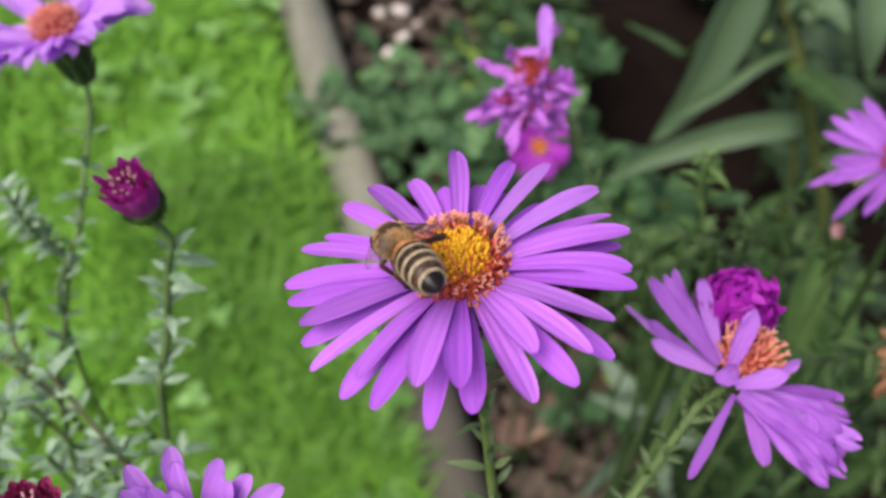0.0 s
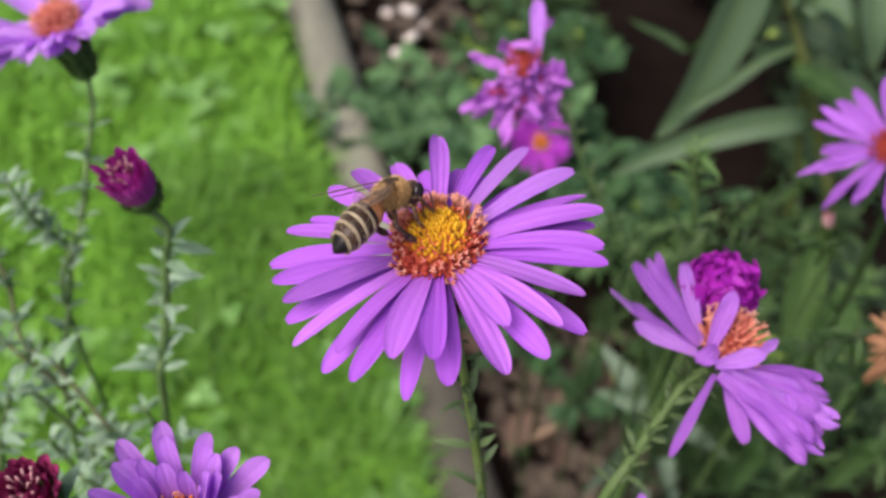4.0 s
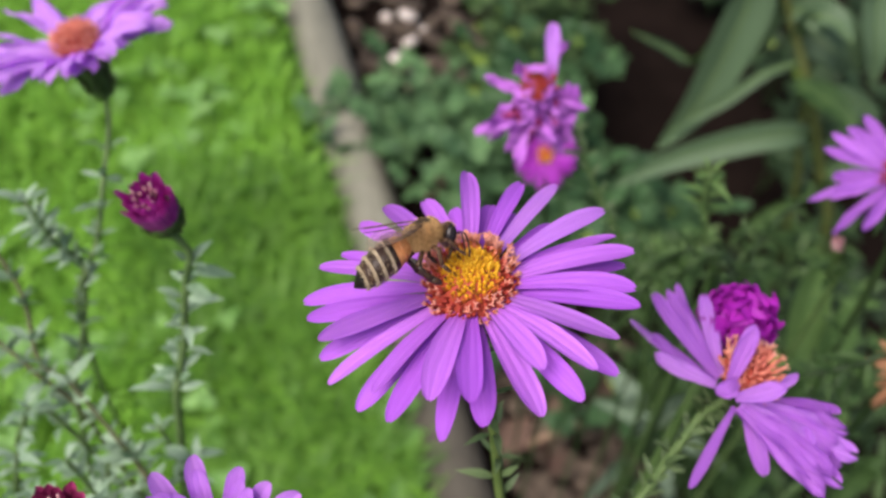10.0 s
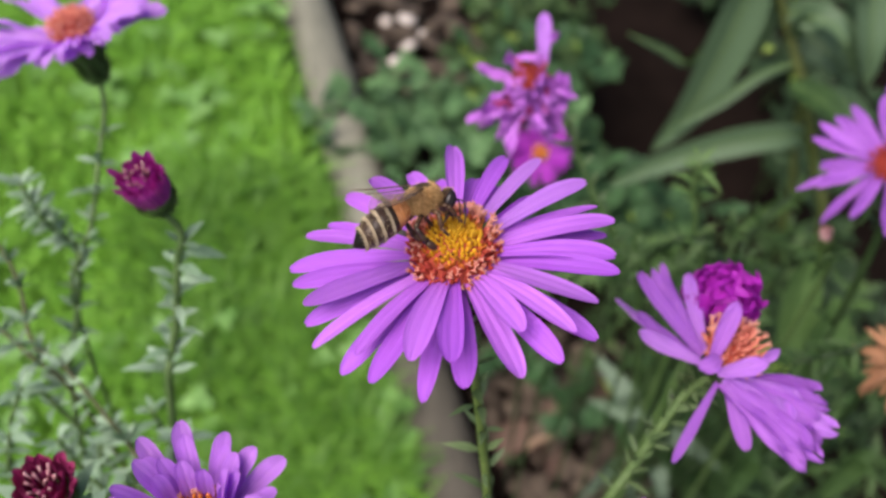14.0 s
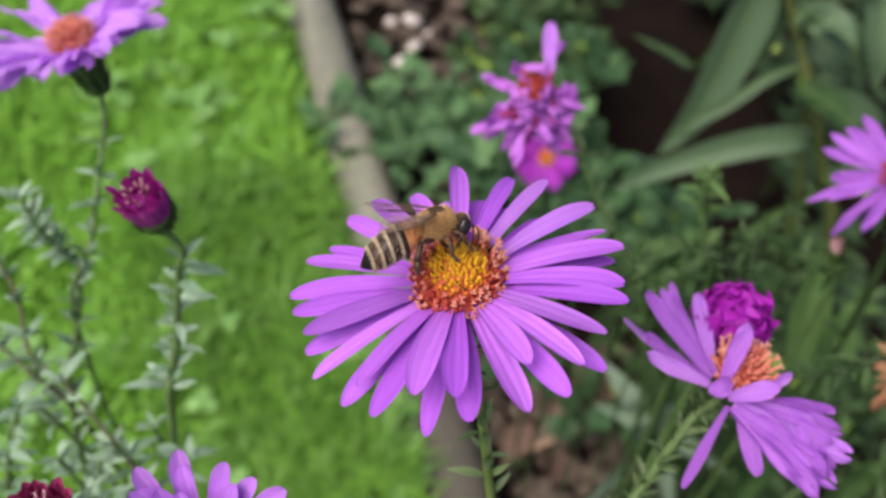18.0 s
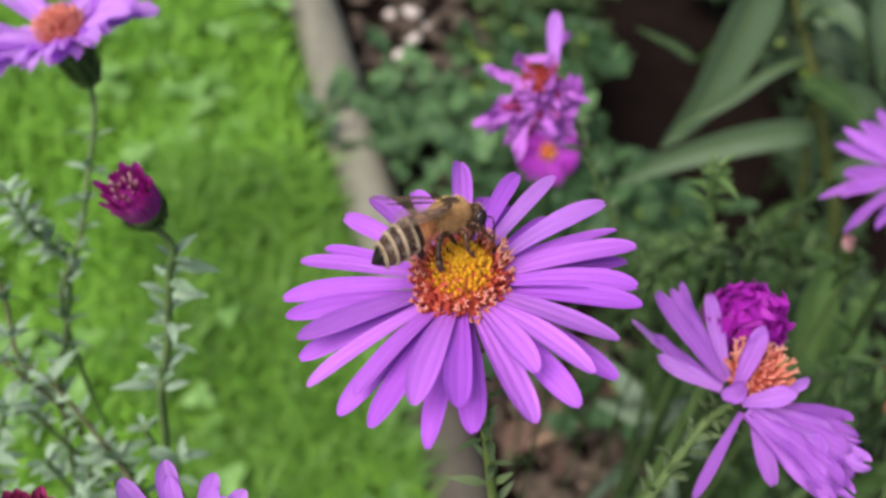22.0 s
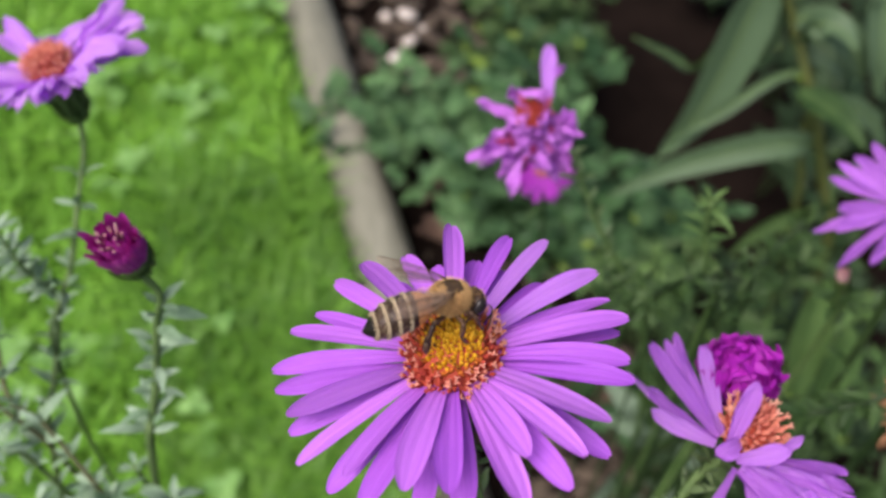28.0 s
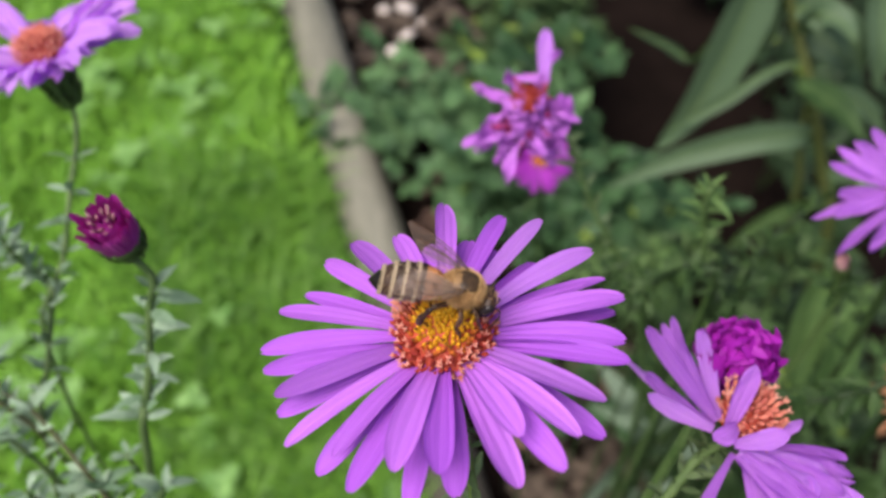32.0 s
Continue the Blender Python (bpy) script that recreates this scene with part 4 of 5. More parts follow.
# ---- long-leaved perennial ----
def arched_leaf(points, width, seed, root=1.0):
    line = curve_through(points, 5)
    n = len(line) - 1

    def fn(u, v):
        i = min(int(u * n), n - 1)
        p = line[i].lerp(line[i + 1], u * n - i)
        way = (line[min(i + 1, n)] - line[max(i - 1, 0)]).normalized()
        side = way.cross(Vector((0.1, -0.75, 0.65))).normalized()
        w = width * 0.5 * (max(0.12, math.sin(math.pi * (0.06 + 0.94 * u) ** root) ** 0.75) if u < 0.98 else 0.02)
        lift = way.cross(side)
        q = p + side * v * w - lift * abs(v) * w * 0.35 + lift * 0.02 * width * math.sin(9 * u + seed)
        return q.x, q.y, q.z

    return shape("leaf", *sheet(fn, 16, 6, 0.0005))


def long_leaved_plant():
    plant = thing("perennial", pose(0.225, 0.215, 0), "tall perennial with long grey-green lance-shaped leaves", "plant")
    stalk = [(0.155, 0.315, 0.420), (0.1633, 0.3032, 0.3972), (0.1701, 0.2955, 0.3831), (0.1790, 0.2820, 0.3649), (0.1900, 0.2667, 0.3401), (0.2018, 0.2560, 0.3079), (0.2125, 0.2409, 0.2741), (0.222, 0.225, 0.15), (0.225, 0.215, 0)]
    line = curve_through(stalk, 5)
    part("stem", shape("stem", *tube(line, [0.0020 + 0.00004 * i for i in range(len(line))], 8)), STALK_MAT, plant, Matrix.Identity(4))
    side = curve_through([(0.1885, 0.2690, 0.3440), (0.1893, 0.2768, 0.3346), (0.1913, 0.2681, 0.3129), (0.1969, 0.2595, 0.2804), (0.21, 0.24, 0.15), (0.225, 0.215, 0)], 5)
    part("stem", shape("stem", *tube(side, [0.0016 + 0.00004 * i for i in range(len(side))], 8)), STALK_MAT, plant, Matrix.Identity(4))

    def blade(pts, width, material=LEAF_LONG, root=1.0):
        """A lance-shaped leaf along the points from its root to its tip."""
        leaf = part("leaf", arched_leaf(pts, width, len(plant.children), root), material, plant, Matrix.Identity(4))
        rib = [p + Vector((0, -0.0003, 0.0004)) for p in curve_through(pts, 5)]
        part("midrib", shape("midrib", *tube(rib, [0.0007 - 0.0005 * i / len(rib) for i in range(len(rib))], 6)), STEM, leaf, Matrix.Identity(4))

    blade([(0.1523, 0.3149, 0.4173), (0.1464, 0.2927, 0.4087), (0.1451, 0.2874, 0.3966), (0.1386, 0.2781, 0.3732), (0.1286, 0.2693, 0.3437), (0.1119, 0.2624, 0.3175)], 0.024, root=1.15)
    blade([(0.1788, 0.281, 0.3636), (0.161, 0.2746, 0.3628), (0.1405, 0.2657, 0.3518), (0.1253, 0.2622, 0.3423), (0.1163, 0.2629, 0.3328)], 0.007)
    blade([(0.1928, 0.2645, 0.3249), (0.1815, 0.2621, 0.3313), (0.1536, 0.259, 0.3295), (0.1166, 0.2574, 0.3141), (0.0887, 0.2537, 0.2967)], 0.015)
    blade([(0.164, 0.3025, 0.396), (0.1664, 0.3129, 0.3771), (0.1685, 0.3107, 0.3593), (0.1695, 0.3091, 0.34)], 0.015)
    blade([(0.1701, 0.2955, 0.3831), (0.1776, 0.2892, 0.3884), (0.1879, 0.282, 0.3864), (0.2003, 0.2789, 0.3744), (0.2073, 0.2769, 0.3608)], 0.017)
    blade([(0.1633, 0.3032, 0.3972), (0.19, 0.301, 0.408), (0.2086, 0.2973, 0.4019), (0.2089, 0.2874, 0.39), (0.2098, 0.2757, 0.3773), (0.2135, 0.2692, 0.3568)], 0.022)
    blade([(0.19, 0.2667, 0.3401), (0.1935, 0.268, 0.3509), (0.204, 0.2687, 0.3503), (0.217, 0.2675, 0.3419), (0.228, 0.262, 0.325)], 0.012)
    blade([(0.174, 0.289, 0.374), (0.1847, 0.3137, 0.364), (0.1947, 0.3093, 0.3561), (0.2044, 0.3006, 0.3524), (0.2137, 0.2974, 0.3388)], 0.024)
    blade([(0.1441, 0.3052, 0.3699), (0.1357, 0.3088, 0.339), (0.1245, 0.3307, 0.3281), (0.1098, 0.3544, 0.3189)], 0.006, LEAF_DARK)
    blade([(0.1746, 0.2691, 0.3615), (0.1796, 0.2562, 0.3666), (0.1854, 0.2413, 0.3704), (0.1907, 0.2227, 0.3712)], 0.014, LEAF_GREEN)
    blade([(0.1756, 0.2898, 0.3686), (0.1764, 0.2854, 0.3885), (0.1839, 0.2781, 0.3929), (0.1886, 0.2616, 0.3937)], 0.014)
    blade([(0.1643, 0.1967, 0.3626), (0.1592, 0.2017, 0.3502), (0.147, 0.2004, 0.3368), (0.1365, 0.1969, 0.3234)], 0.008, LEAF_GREEN)
    blade([(0.2018, 0.256, 0.3079), (0.215, 0.25, 0.32), (0.23, 0.24, 0.315), (0.245, 0.225, 0.295)], 0.016)


STALK_MAT = varied("yellow_green_stalk", (0.036, 0.050, 0.012), (0.090, 0.105, 0.028), 60, 0.5, 0.3, 5)
long_leaved_plant()


def pale_plant():
    """A low plant of broad pale lance-shaped leaves that arch out from one root."""
    plant = thing("bed_plant", pose(0.103, 0.130, 0), "bed plant with broad pale grey-green lance-shaped leaves", "plant")
    rng = random.Random(44)
    root = Vector((0.103, 0.130, 0.0))
    for k, (x, y, z) in enumerate(((96, 135, 282), (84, 112, 268), (108, 107, 272), (95, 96, 264), (119, 123, 281), (92, 147, 287), (115, 140, 285))):
        tip = Vector((x, y, z - 25)) / 1000
        out = tip - root
        knee = root + Vector((out.x * 0.5, out.y * 0.5, out.z * 0.96))
        end = tip + Vector((out.x, out.y, 0)).normalized() * 0.024 + Vector((0, 0, rng.uniform(-0.012, 0.008)))
        stalk = curve_through([root, root + Vector((out.x * 0.15, out.y * 0.15, out.z * 0.6)), knee], 4)
        part("stalk", shape("stalk", *tube(stalk, 0.0009, 6)), STEM_DARK, plant, Matrix.Identity(4))
        part("leaf", arched_leaf([knee, knee.lerp(tip, 0.5) + Vector((0, 0, 0.008)), tip + Vector((0, 0, 0.006)), end], rng.uniform(0.009, 0.013), k), LEAF_PALE, plant, Matrix.Identity(4))


pale_plant()


def broad_plant():
    plant = thing("bed_plant", pose(0.118, 0.120, 0), "bed plant with soft broad green upright leaves", "plant")
    root = Vector((0.118, 0.120, 0))
    # lines from root to tip, and widths
    for k, (pts, w) in enumerate((
            ([(0.106, 0.0712, 0.4343), (0.1066, 0.0804, 0.4459), (0.1075, 0.0874, 0.457), (0.1089, 0.0922, 0.4675)], 0.0125),
            ([(0.1117, 0.0702, 0.4362), (0.1145, 0.074, 0.4434), (0.1156, 0.0781, 0.4513), (0.1154, 0.0821, 0.4575)], 0.0115),
            ([(0.1019, 0.0594, 0.415), (0.1063, 0.0659, 0.4257), (0.1102, 0.069, 0.4349), (0.1147, 0.0696, 0.4373)], 0.009),
            ([(0.1165, 0.038, 0.4122), (0.1203, 0.042, 0.4213), (0.1222, 0.0435, 0.4286), (0.1265, 0.045, 0.4314)], 0.01),
            ([(0.0908, 0.0411, 0.4036), (0.0931, 0.0457, 0.4117), (0.0942, 0.0476, 0.4185), (0.0974, 0.0495, 0.4205)], 0.009))):
        stalk = curve_through([root, root.lerp(Vector(pts[0]), 0.6) + Vector((0, 0.01, 0.02)), Vector(pts[0])], 4)
        part("stalk", shape("stalk", *tube(stalk, 0.0009, 6)), STEM_DARK, plant, Matrix.Identity(4))
        part("leaf", arched_leaf(pts, w, 70 + k), LEAF_MID if k < 2 else LEAF_GREEN, plant, Matrix.Identity(4))


broad_plant()


# ---- low broad-leaved plants in the bed ----
def compound_leaf(seed):
    """A divided leaf: small rounded leaflets in pairs along a thin midrib."""
    rng = random.Random(seed)
    pieces = [tube([(0, 0, 0), (0.010, 0, 0.0010), (0.022, 0, 0)], [0.0004, 0.0003, 0.0002], 4)]
    for k in range(7):
        along = (0.008, 0.008, 0.014, 0.014, 0.019, 0.019, 0.022)[k]
        turn = (0 if k == 6 else (1 if k % 2 else -1) * rng.uniform(0.8, 1.3))
        size = rng.uniform(0.0065, 0.0095)
        v, f, _ = sheet(lambda u, w: (u * size, w * size * 0.42 * math.sin(math.pi * min(1, 0.08 + 0.88 * u)) ** 0.7, size * (0.15 * abs(w) - 0.25 * u * u)), 4, 4, 0.0004)
        pieces.append((v, f, Matrix.Translation((along, 0, 0.0008)) @ Matrix.Rotation(turn, 4, "Z") @ Matrix.Rotation(rng.uniform(-0.5, 0.4), 4, "Y") @ Matrix.Rotation(rng.uniform(-0.5, 0.5), 4, "X")))
    return shape("leaf", *join(pieces))


BROAD = [compound_leaf(200 + k) for k in range(5)]


def low_plant(x, y, tall, stalks, seed, leaf=LEAF_BLUE):
    plant = thing("bed_plant", pose(x, y, 0), "low bushy bed plant with soft blue-green leaves", "plant", "low bed plants")
    rng = random.Random(seed)
    for k in range(stalks):
        a, h = rng.uniform(0, 6.28), tall * rng.uniform(0.6, 1.0)
        out = Vector((math.cos(a), math.sin(a), 0)) * rng.uniform(0.01, 0.07)
        base = Vector((x, y, 0))
        line = curve_through([base, base + out * 0.4 + Vector((0, 0, h * 0.6)), base + out + Vector((0, 0, h))], 4)
        part("stalk", shape("stalk", *tube(line, [0.0013, *[0.0009] * (len(line) - 1)], 6)), STEM_DARK, plant, Matrix.Identity(4))
        for j in range(10):
            p = line[3 + j * (len(line) - 4) // 9]
            turn = j * 2.4 + rng.uniform(-0.5, 0.5)
            m = Matrix.Translation(p) @ Matrix.Rotation(turn, 4, "Z") @ Matrix.Rotation(radians(rng.uniform(-50, 10)), 4, "Y") @ Matrix.Scale(rng.uniform(0.7, 1.35), 4)
            young = j == 9 and rng.random() < 0.35
            mat = LEAF_BRIGHT if young else leaf
            part("leaf", own_once(rng.choice(BROAD), mat), mat, plant, m @ Matrix.Scale(0.5 if young else 1, 4))


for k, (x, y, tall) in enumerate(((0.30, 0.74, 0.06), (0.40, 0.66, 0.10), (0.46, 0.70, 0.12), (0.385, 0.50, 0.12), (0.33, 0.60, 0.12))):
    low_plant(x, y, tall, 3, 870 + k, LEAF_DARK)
rng = random.Random(19)
for k in range(26):
    x, y = rng.uniform(0.0, 0.20), rng.uniform(0.36, 0.66)
    if y > 0.52:
        x = 0.055 + 0.25 * x
    elif y > 0.42:
        x = 0.03 + 0.5 * x
    else:
        x += 0.02
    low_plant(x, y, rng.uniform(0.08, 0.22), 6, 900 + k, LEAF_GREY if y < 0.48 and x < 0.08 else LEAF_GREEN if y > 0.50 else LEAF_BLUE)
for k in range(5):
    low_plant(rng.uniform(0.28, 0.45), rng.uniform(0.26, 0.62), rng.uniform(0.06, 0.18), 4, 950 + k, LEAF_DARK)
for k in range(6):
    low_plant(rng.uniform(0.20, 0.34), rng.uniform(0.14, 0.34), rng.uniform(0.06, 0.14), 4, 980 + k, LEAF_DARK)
for k, (x, y, tall, n) in enumerate(((-0.050, 0.515, 0.12, 5), (-0.022, 0.540, 0.10, 4), (-0.083, 0.500, 0.085, 2), (-0.128, 0.560, 0.07, 2), (0.160, 0.150, 0.335, 5), (0.150, 0.215, 0.27, 4), (0.190, 0.180, 0.28, 3), (0.150, 0.235, 0.06, 4), (0.095, 0.285, 0.06, 3))):
    low_plant(x, y, tall, n, 991 + k, LEAF_GREY if k < 4 else LEAF_GREEN if k < 7 else LEAF_BLUE)


# ---- the honeybee, in millimetres about its thorax, heading along x ----
MM = Matrix.Scale(0.001 * 0.88, 4)


def blob(rx, ry, rz, sides=16, rings=10):
    return lathe_xyz(rx, ry, rz, sides, rings)


def lathe_xyz(rx, ry, rz, sides, rings):
    v, f = lathe([(max(0.02, math.sin(math.pi * k / rings)), -math.cos(math.pi * k / rings)) for k in range(rings + 1)], sides)
    return [(x * rx, y * ry, z * rz) for x, y, z in v], f


def scaled(pair):
    return [MM @ Vector(p) for p in pair[0]], pair[1]


def belly(t):
    """Centre line and radii of the abdomen, t from 0 at the waist to 1 at the tip."""
    x = -1.9 - 7.9 * t
    z = -0.25 - 1.6 * t ** 1.6
    r = 2.15 * math.sin(math.pi * min(1.0, 0.14 + 0.40 * min(1, t / 0.4))) ** 0.9 if t < 0.4 else 2.15 * (1 - ((t - 0.4) / 0.605) ** 3.2)
    return x, z, max(0.05, r)


def belly_ring(t0, t1, grow=0.0, steps=4, sides=22):
    verts, faces = [], []
    for i in range(steps + 1):
        x, z, r = belly(t0 + (t1 - t0) * i / steps)
        r = r + grow - 0.10 * (1 - i / steps) * (grow < 0.03)
        verts += [(x, r * math.cos(k * math.tau / sides), z + 0.92 * r * math.sin(k * math.tau / sides)) for k in range(sides)]
    for i in range(steps):
        for k in range(sides):
            q = (k + 1) % sides
            faces.append((i * sides + k, (i + 1) * sides + k, (i + 1) * sides + q, i * sides + q))
    faces += [tuple(range(sides)), tuple(range(steps * sides, (steps + 1) * sides))[::-1]]
    return verts, faces


def fuzz(centre, radii, count, length, seed, keep=lambda n: True):
    """Short fine hairs standing on an ellipsoid."""
    rng = random.Random(seed)
    verts, faces = [], []
    while count:
        n = Vector((rng.gauss(0, 1), rng.gauss(0, 1), rng.gauss(0, 1))).normalized()
        if not keep(n):
            count -= 1
            continue
        p = Vector(centre) + Vector((n.x * radii[0], n.y * radii[1], n.z * radii[2])) * 0.97
        tip = p + (n + 0.5 * Vector((rng.uniform(-1, 0.4), rng.uniform(-1, 1), rng.uniform(-1, 1)))).normalized() * length * rng.uniform(0.6, 1.2)
        side = (tip - p).orthogonal().normalized() * 0.045
        up = (tip - p).cross(side).normalized() * 0.045
        s = len(verts)
        verts += [p + side, p - 0.5 * side + up, p - 0.5 * side - up, tip]
        faces += [(s, s + 1, s + 3), (s + 1, s + 2, s + 3), (s + 2, s, s + 3)]
        count -= 1
    return verts, faces


def wing_mesh(length, width):
    def edge(u):
        lead = width * 0.30 * math.sin(math.pi * min(1, u) ** 0.8)
        trail = -width * 0.85 * math.sin(math.pi * (0.04 + 0.94 * u) ** 1.35)
        return lead, trail

    def fn(u, v):
        lead, trail = edge(u)
        y = trail + (lead - trail) * (v * 0.5 + 0.5)
        return -length * u, y, 0.05 * math.sin(7 * u + 3 * v) * length * 0.12

    v, f, uv = sheet(fn, 14, 8, 0.03)
    return shape("wing", *scaled((v, f)))


def vein_mesh(length, width):
    lines = [[(0, 0, 0), (-0.35, 0.28, 0), (-0.7, 0.26, 0), (-0.97, 0.05, 0)], [(0, 0, 0), (-0.4, 0.12, 0), (-0.8, 0.0, 0)], [(0, 0, 0), (-0.35, -0.2, 0), (-0.75, -0.45, 0)],
             [(-0.4, 0.12, 0), (-0.45, -0.27, 0)], [(-0.62, 0.05, 0), (-0.66, -0.38, 0)]]
    pieces = [tube([(x * length, y * width, 0.02 + 0.05 * math.sin(-7 * x) * length * 0.12) for x, y, z in curve_through(line, 4)], 0.045, 5) for line in lines]
    return shape("vein", *scaled(join(pieces)))


def leg_pieces(points, radii):
    return [tube(curve_through(points[i:i + 2], 3), [radii[i] * 0.9, radii[i], radii[i] * 0.95, radii[i + 1]], 8) for i in range(len(points) - 1)]


def honeybee():
    bee = thing("honeybee", Matrix.Identity(4), "honeybee with golden fuzzy thorax and dark banded abdomen", "bee")
    eye4 = Matrix.Identity(4)
    thorax = part("thorax", shape("thorax", *scaled(blob(2.15, 1.95, 1.75))), BEE_THORAX, bee, eye4)
    part("fuzz", shape("fuzz", *scaled(fuzz((0, 0, 0), (2.10, 1.90, 1.70), 6500, 0.56, 1, lambda n: n.z < 0.62 or abs(n.y) > 0.62 or n.x < -0.55 or n.x > 0.62)), smooth=False), BEE_HAIR, thorax, eye4)
    cap = lathe([(math.sin(radians(46 - 5 * k)), math.cos(radians(46 - 5 * k))) for k in range(10)], 18)
    part("back_shield", shape("back_shield", *scaled(([(x * 2.1 + 0.15, y * 2.0, z * 1.77) for x, y, z in cap[0]], cap[1]))), BEE_SHIELD, thorax, eye4, "dark bald patch on the back")
    # head
    head_at = Matrix.Translation((0.88 * 0.0026, 0, 0.88 * -0.0014)) @ Matrix.Rotation(radians(38), 4, "Y")
    head = part("head", shape("head", *scaled(blob(0.95, 1.75, 1.55))), BEE_DARK, bee, head_at)
    for s in (1, -1):
        part("eye", shape("eye", *scaled(([(x + 0.1, y + s * 1.32, z + 0.1) for x, y, z in blob(0.72, 0.52, 1.15)[0]], blob(0.72, 0.52, 1.15)[1]))), BEE_EYE, head, head_at, "glossy black eye")
        part("antenna", shape("antenna", *scaled(tube(curve_through([(0.85, 0.35 * s, 0.1), (1.5, 0.8 * s, 0.5), (2.0, 1.0 * s, 0.1), (2.5, 1.1 * s, -1.3), (2.6, 1.15 * s, -2.2)], 4),
                                                            [0.085] * 8 + [0.10] * 9, 7))), BEE_DARK, head, head_at)
    part("fuzz", shape("fuzz", *scaled(fuzz((0, 0, 0), (0.95, 1.5, 1.5), 300, 0.38, 2)), smooth=False), BEE_HAIR, head, head_at)
    part("tongue", shape("tongue", *scaled(tube([(0.5, 0, -1.3), (0.6, 0, -2.0), (0.4, 0, -2.9)], [0.3, 0.2, 0.07], 8))), BEE_LEG, head, head_at)
    # abdomen
    spans = ((0.0, 0.17, BEE_AMBER, 0.0), (0.15, 0.36, BEE_AMBER, 0.0), (0.32, 0.50, BEE_DARK, 0.20), (0.48, 0.65, BEE_DARK, 0.24), (0.63, 0.80, BEE_DARK, 0.24), (0.78, 1.0, BEE_BLACK, 0.14))
    for k, (a, b, material, pale) in enumerate(spans):
        seg = part("abdomen_segment", shape("abdomen_segment", *scaled(belly_ring(a, b, 0.0, 5))), material, bee, eye4)
        if k == 1:
            part("dark_edge", shape("dark_edge", *scaled(belly_ring(a + 0.075, b, 0.025, 3))), BEE_DARK, seg, eye4)
        if pale:
            part("pale_band", shape("pale_band", *scaled(belly_ring(a + 0.02, a + 0.02 + pale * (b - a), 0.045, 3))), BEE_PALE, seg, eye4)
            rng = random.Random(40 + k)
            verts, faces = [], []
            for j in range(350):
                t = a + 0.02 + rng.random() * ((pale + 0.04) if j < 280 or material is BEE_BLACK else 0.85) * (b - a)
                x, z, r = belly(t)
                ang = rng.uniform(0, 6.283)
                p = Vector((x, (r + 0.03) * math.cos(ang), z + 0.92 * (r + 0.03) * math.sin(ang)))
                tip = p + Vector((-0.26, 0.10 * math.cos(ang), 0.10 * math.sin(ang))) * rng.uniform(0.6, 1.3)
                side = Vector((0, -math.sin(ang), math.cos(ang))) * 0.04
                s = len(verts)
                verts += [p + side, p - side, tip, p + Vector((0, math.cos(ang), math.sin(ang))) * 0.05]
                faces += [(s, s + 1, s + 2), (s, s + 2, s + 3), (s + 1, s + 3, s + 2)]
            part("fuzz", shape("fuzz", *scaled((verts, faces)), smooth=False), BEE_PALE, seg, eye4)
    hang = join([fuzz((-2.5, 0, -0.4), (1.2, 2.1, 1.9), 260, 0.26, 5, lambda n: n.z > -0.35)])
    part("fuzz", shape("fuzz", *scaled(hang), smooth=False), BEE_HAIR, bee, eye4)
    # wings, folded back over the abdomen
    wings = {}
    fore, hind = wing_mesh(8.2, 2.9), wing_mesh(5.8, 2.1)
    fore_v, hind_v = vein_mesh(8.2, 2.9), vein_mesh(5.8, 2.1)
    for s in (1, -1):
        for name, me, ve, at, yaw in (("forewing", fore, fore_v, (0.3, 1.25 * s, 1.35), 20), ("hindwing", hind, hind_v, (-0.5, 1.3 * s, 1.2), 13)):
            m = Matrix.Translation([0.88 * 0.001 * c for c in at]) @ Euler((radians(-26 * s), radians(6 if name == "forewing" else 4), radians(-yaw * s))).to_matrix().to_4x4()
            flip = Matrix.Diagonal((1, s, 1, 1))
            mesh = me.copy()
            mesh.transform(flip)
            vein = ve.copy()
            vein.transform(flip)
            wing = part(name, mesh, WING, bee, m, "thin smoky translucent wing")
            part("vein", vein, BEE_LEG, wing, m)
            wings[name, s] = wing, at, yaw
    # legs: hip, knee, ankle, toe
    legs = {}
    for s in (1, -1):
        for name, pts, rad in (("front", [(1.3, 0.9 * s, -1.3), (2.1, 1.9 * s, -1.5), (2.7, 1.9 * s, -3.0), (3.3, 1.7 * s, -4.1)], [0.30, 0.27, 0.2, 0.1]),
                               ("middle", [(0.1, 1.1 * s, -1.5), (0.5, 2.5 * s, -1.7), (0.2, 2.7 * s, -3.5), (0.8, 2.7 * s, -4.7)], [0.30, 0.30, 0.24, 0.10]),
                               ("hind", [(-1.1, 1.1 * s, -1.5), (-2.5, 2.4 * s, -2.3), (-1.8, 2.7 * s, -4.3), (-0.9, 2.6 * s, -5.5)], [0.32, 0.32, 0.46, 0.18])):
            hip = Matrix.Translation([0.88 * 0.001 * c for c in pts[0]])
            local = [Vector(p) - Vector(pts[0]) for p in pts]
            pieces = leg_pieces(local, rad)
            leg = part("leg", shape("leg", *scaled(pieces[0])), BEE_LEG, bee, hip)
            part("shin", shape("shin", *scaled(pieces[1])), BEE_DARK if name == "hind" else BEE_LEG, leg, hip)
            part("foot", shape("foot", *scaled(join([pieces[2]]))), BEE_LEG, leg, hip)
            legs[name, s] = leg, hip
    return bee, wings, legs, head, head_at


BEE, BEE_WINGS, BEE_LEGS, BEE_HEAD, HEAD_AT = honeybee()


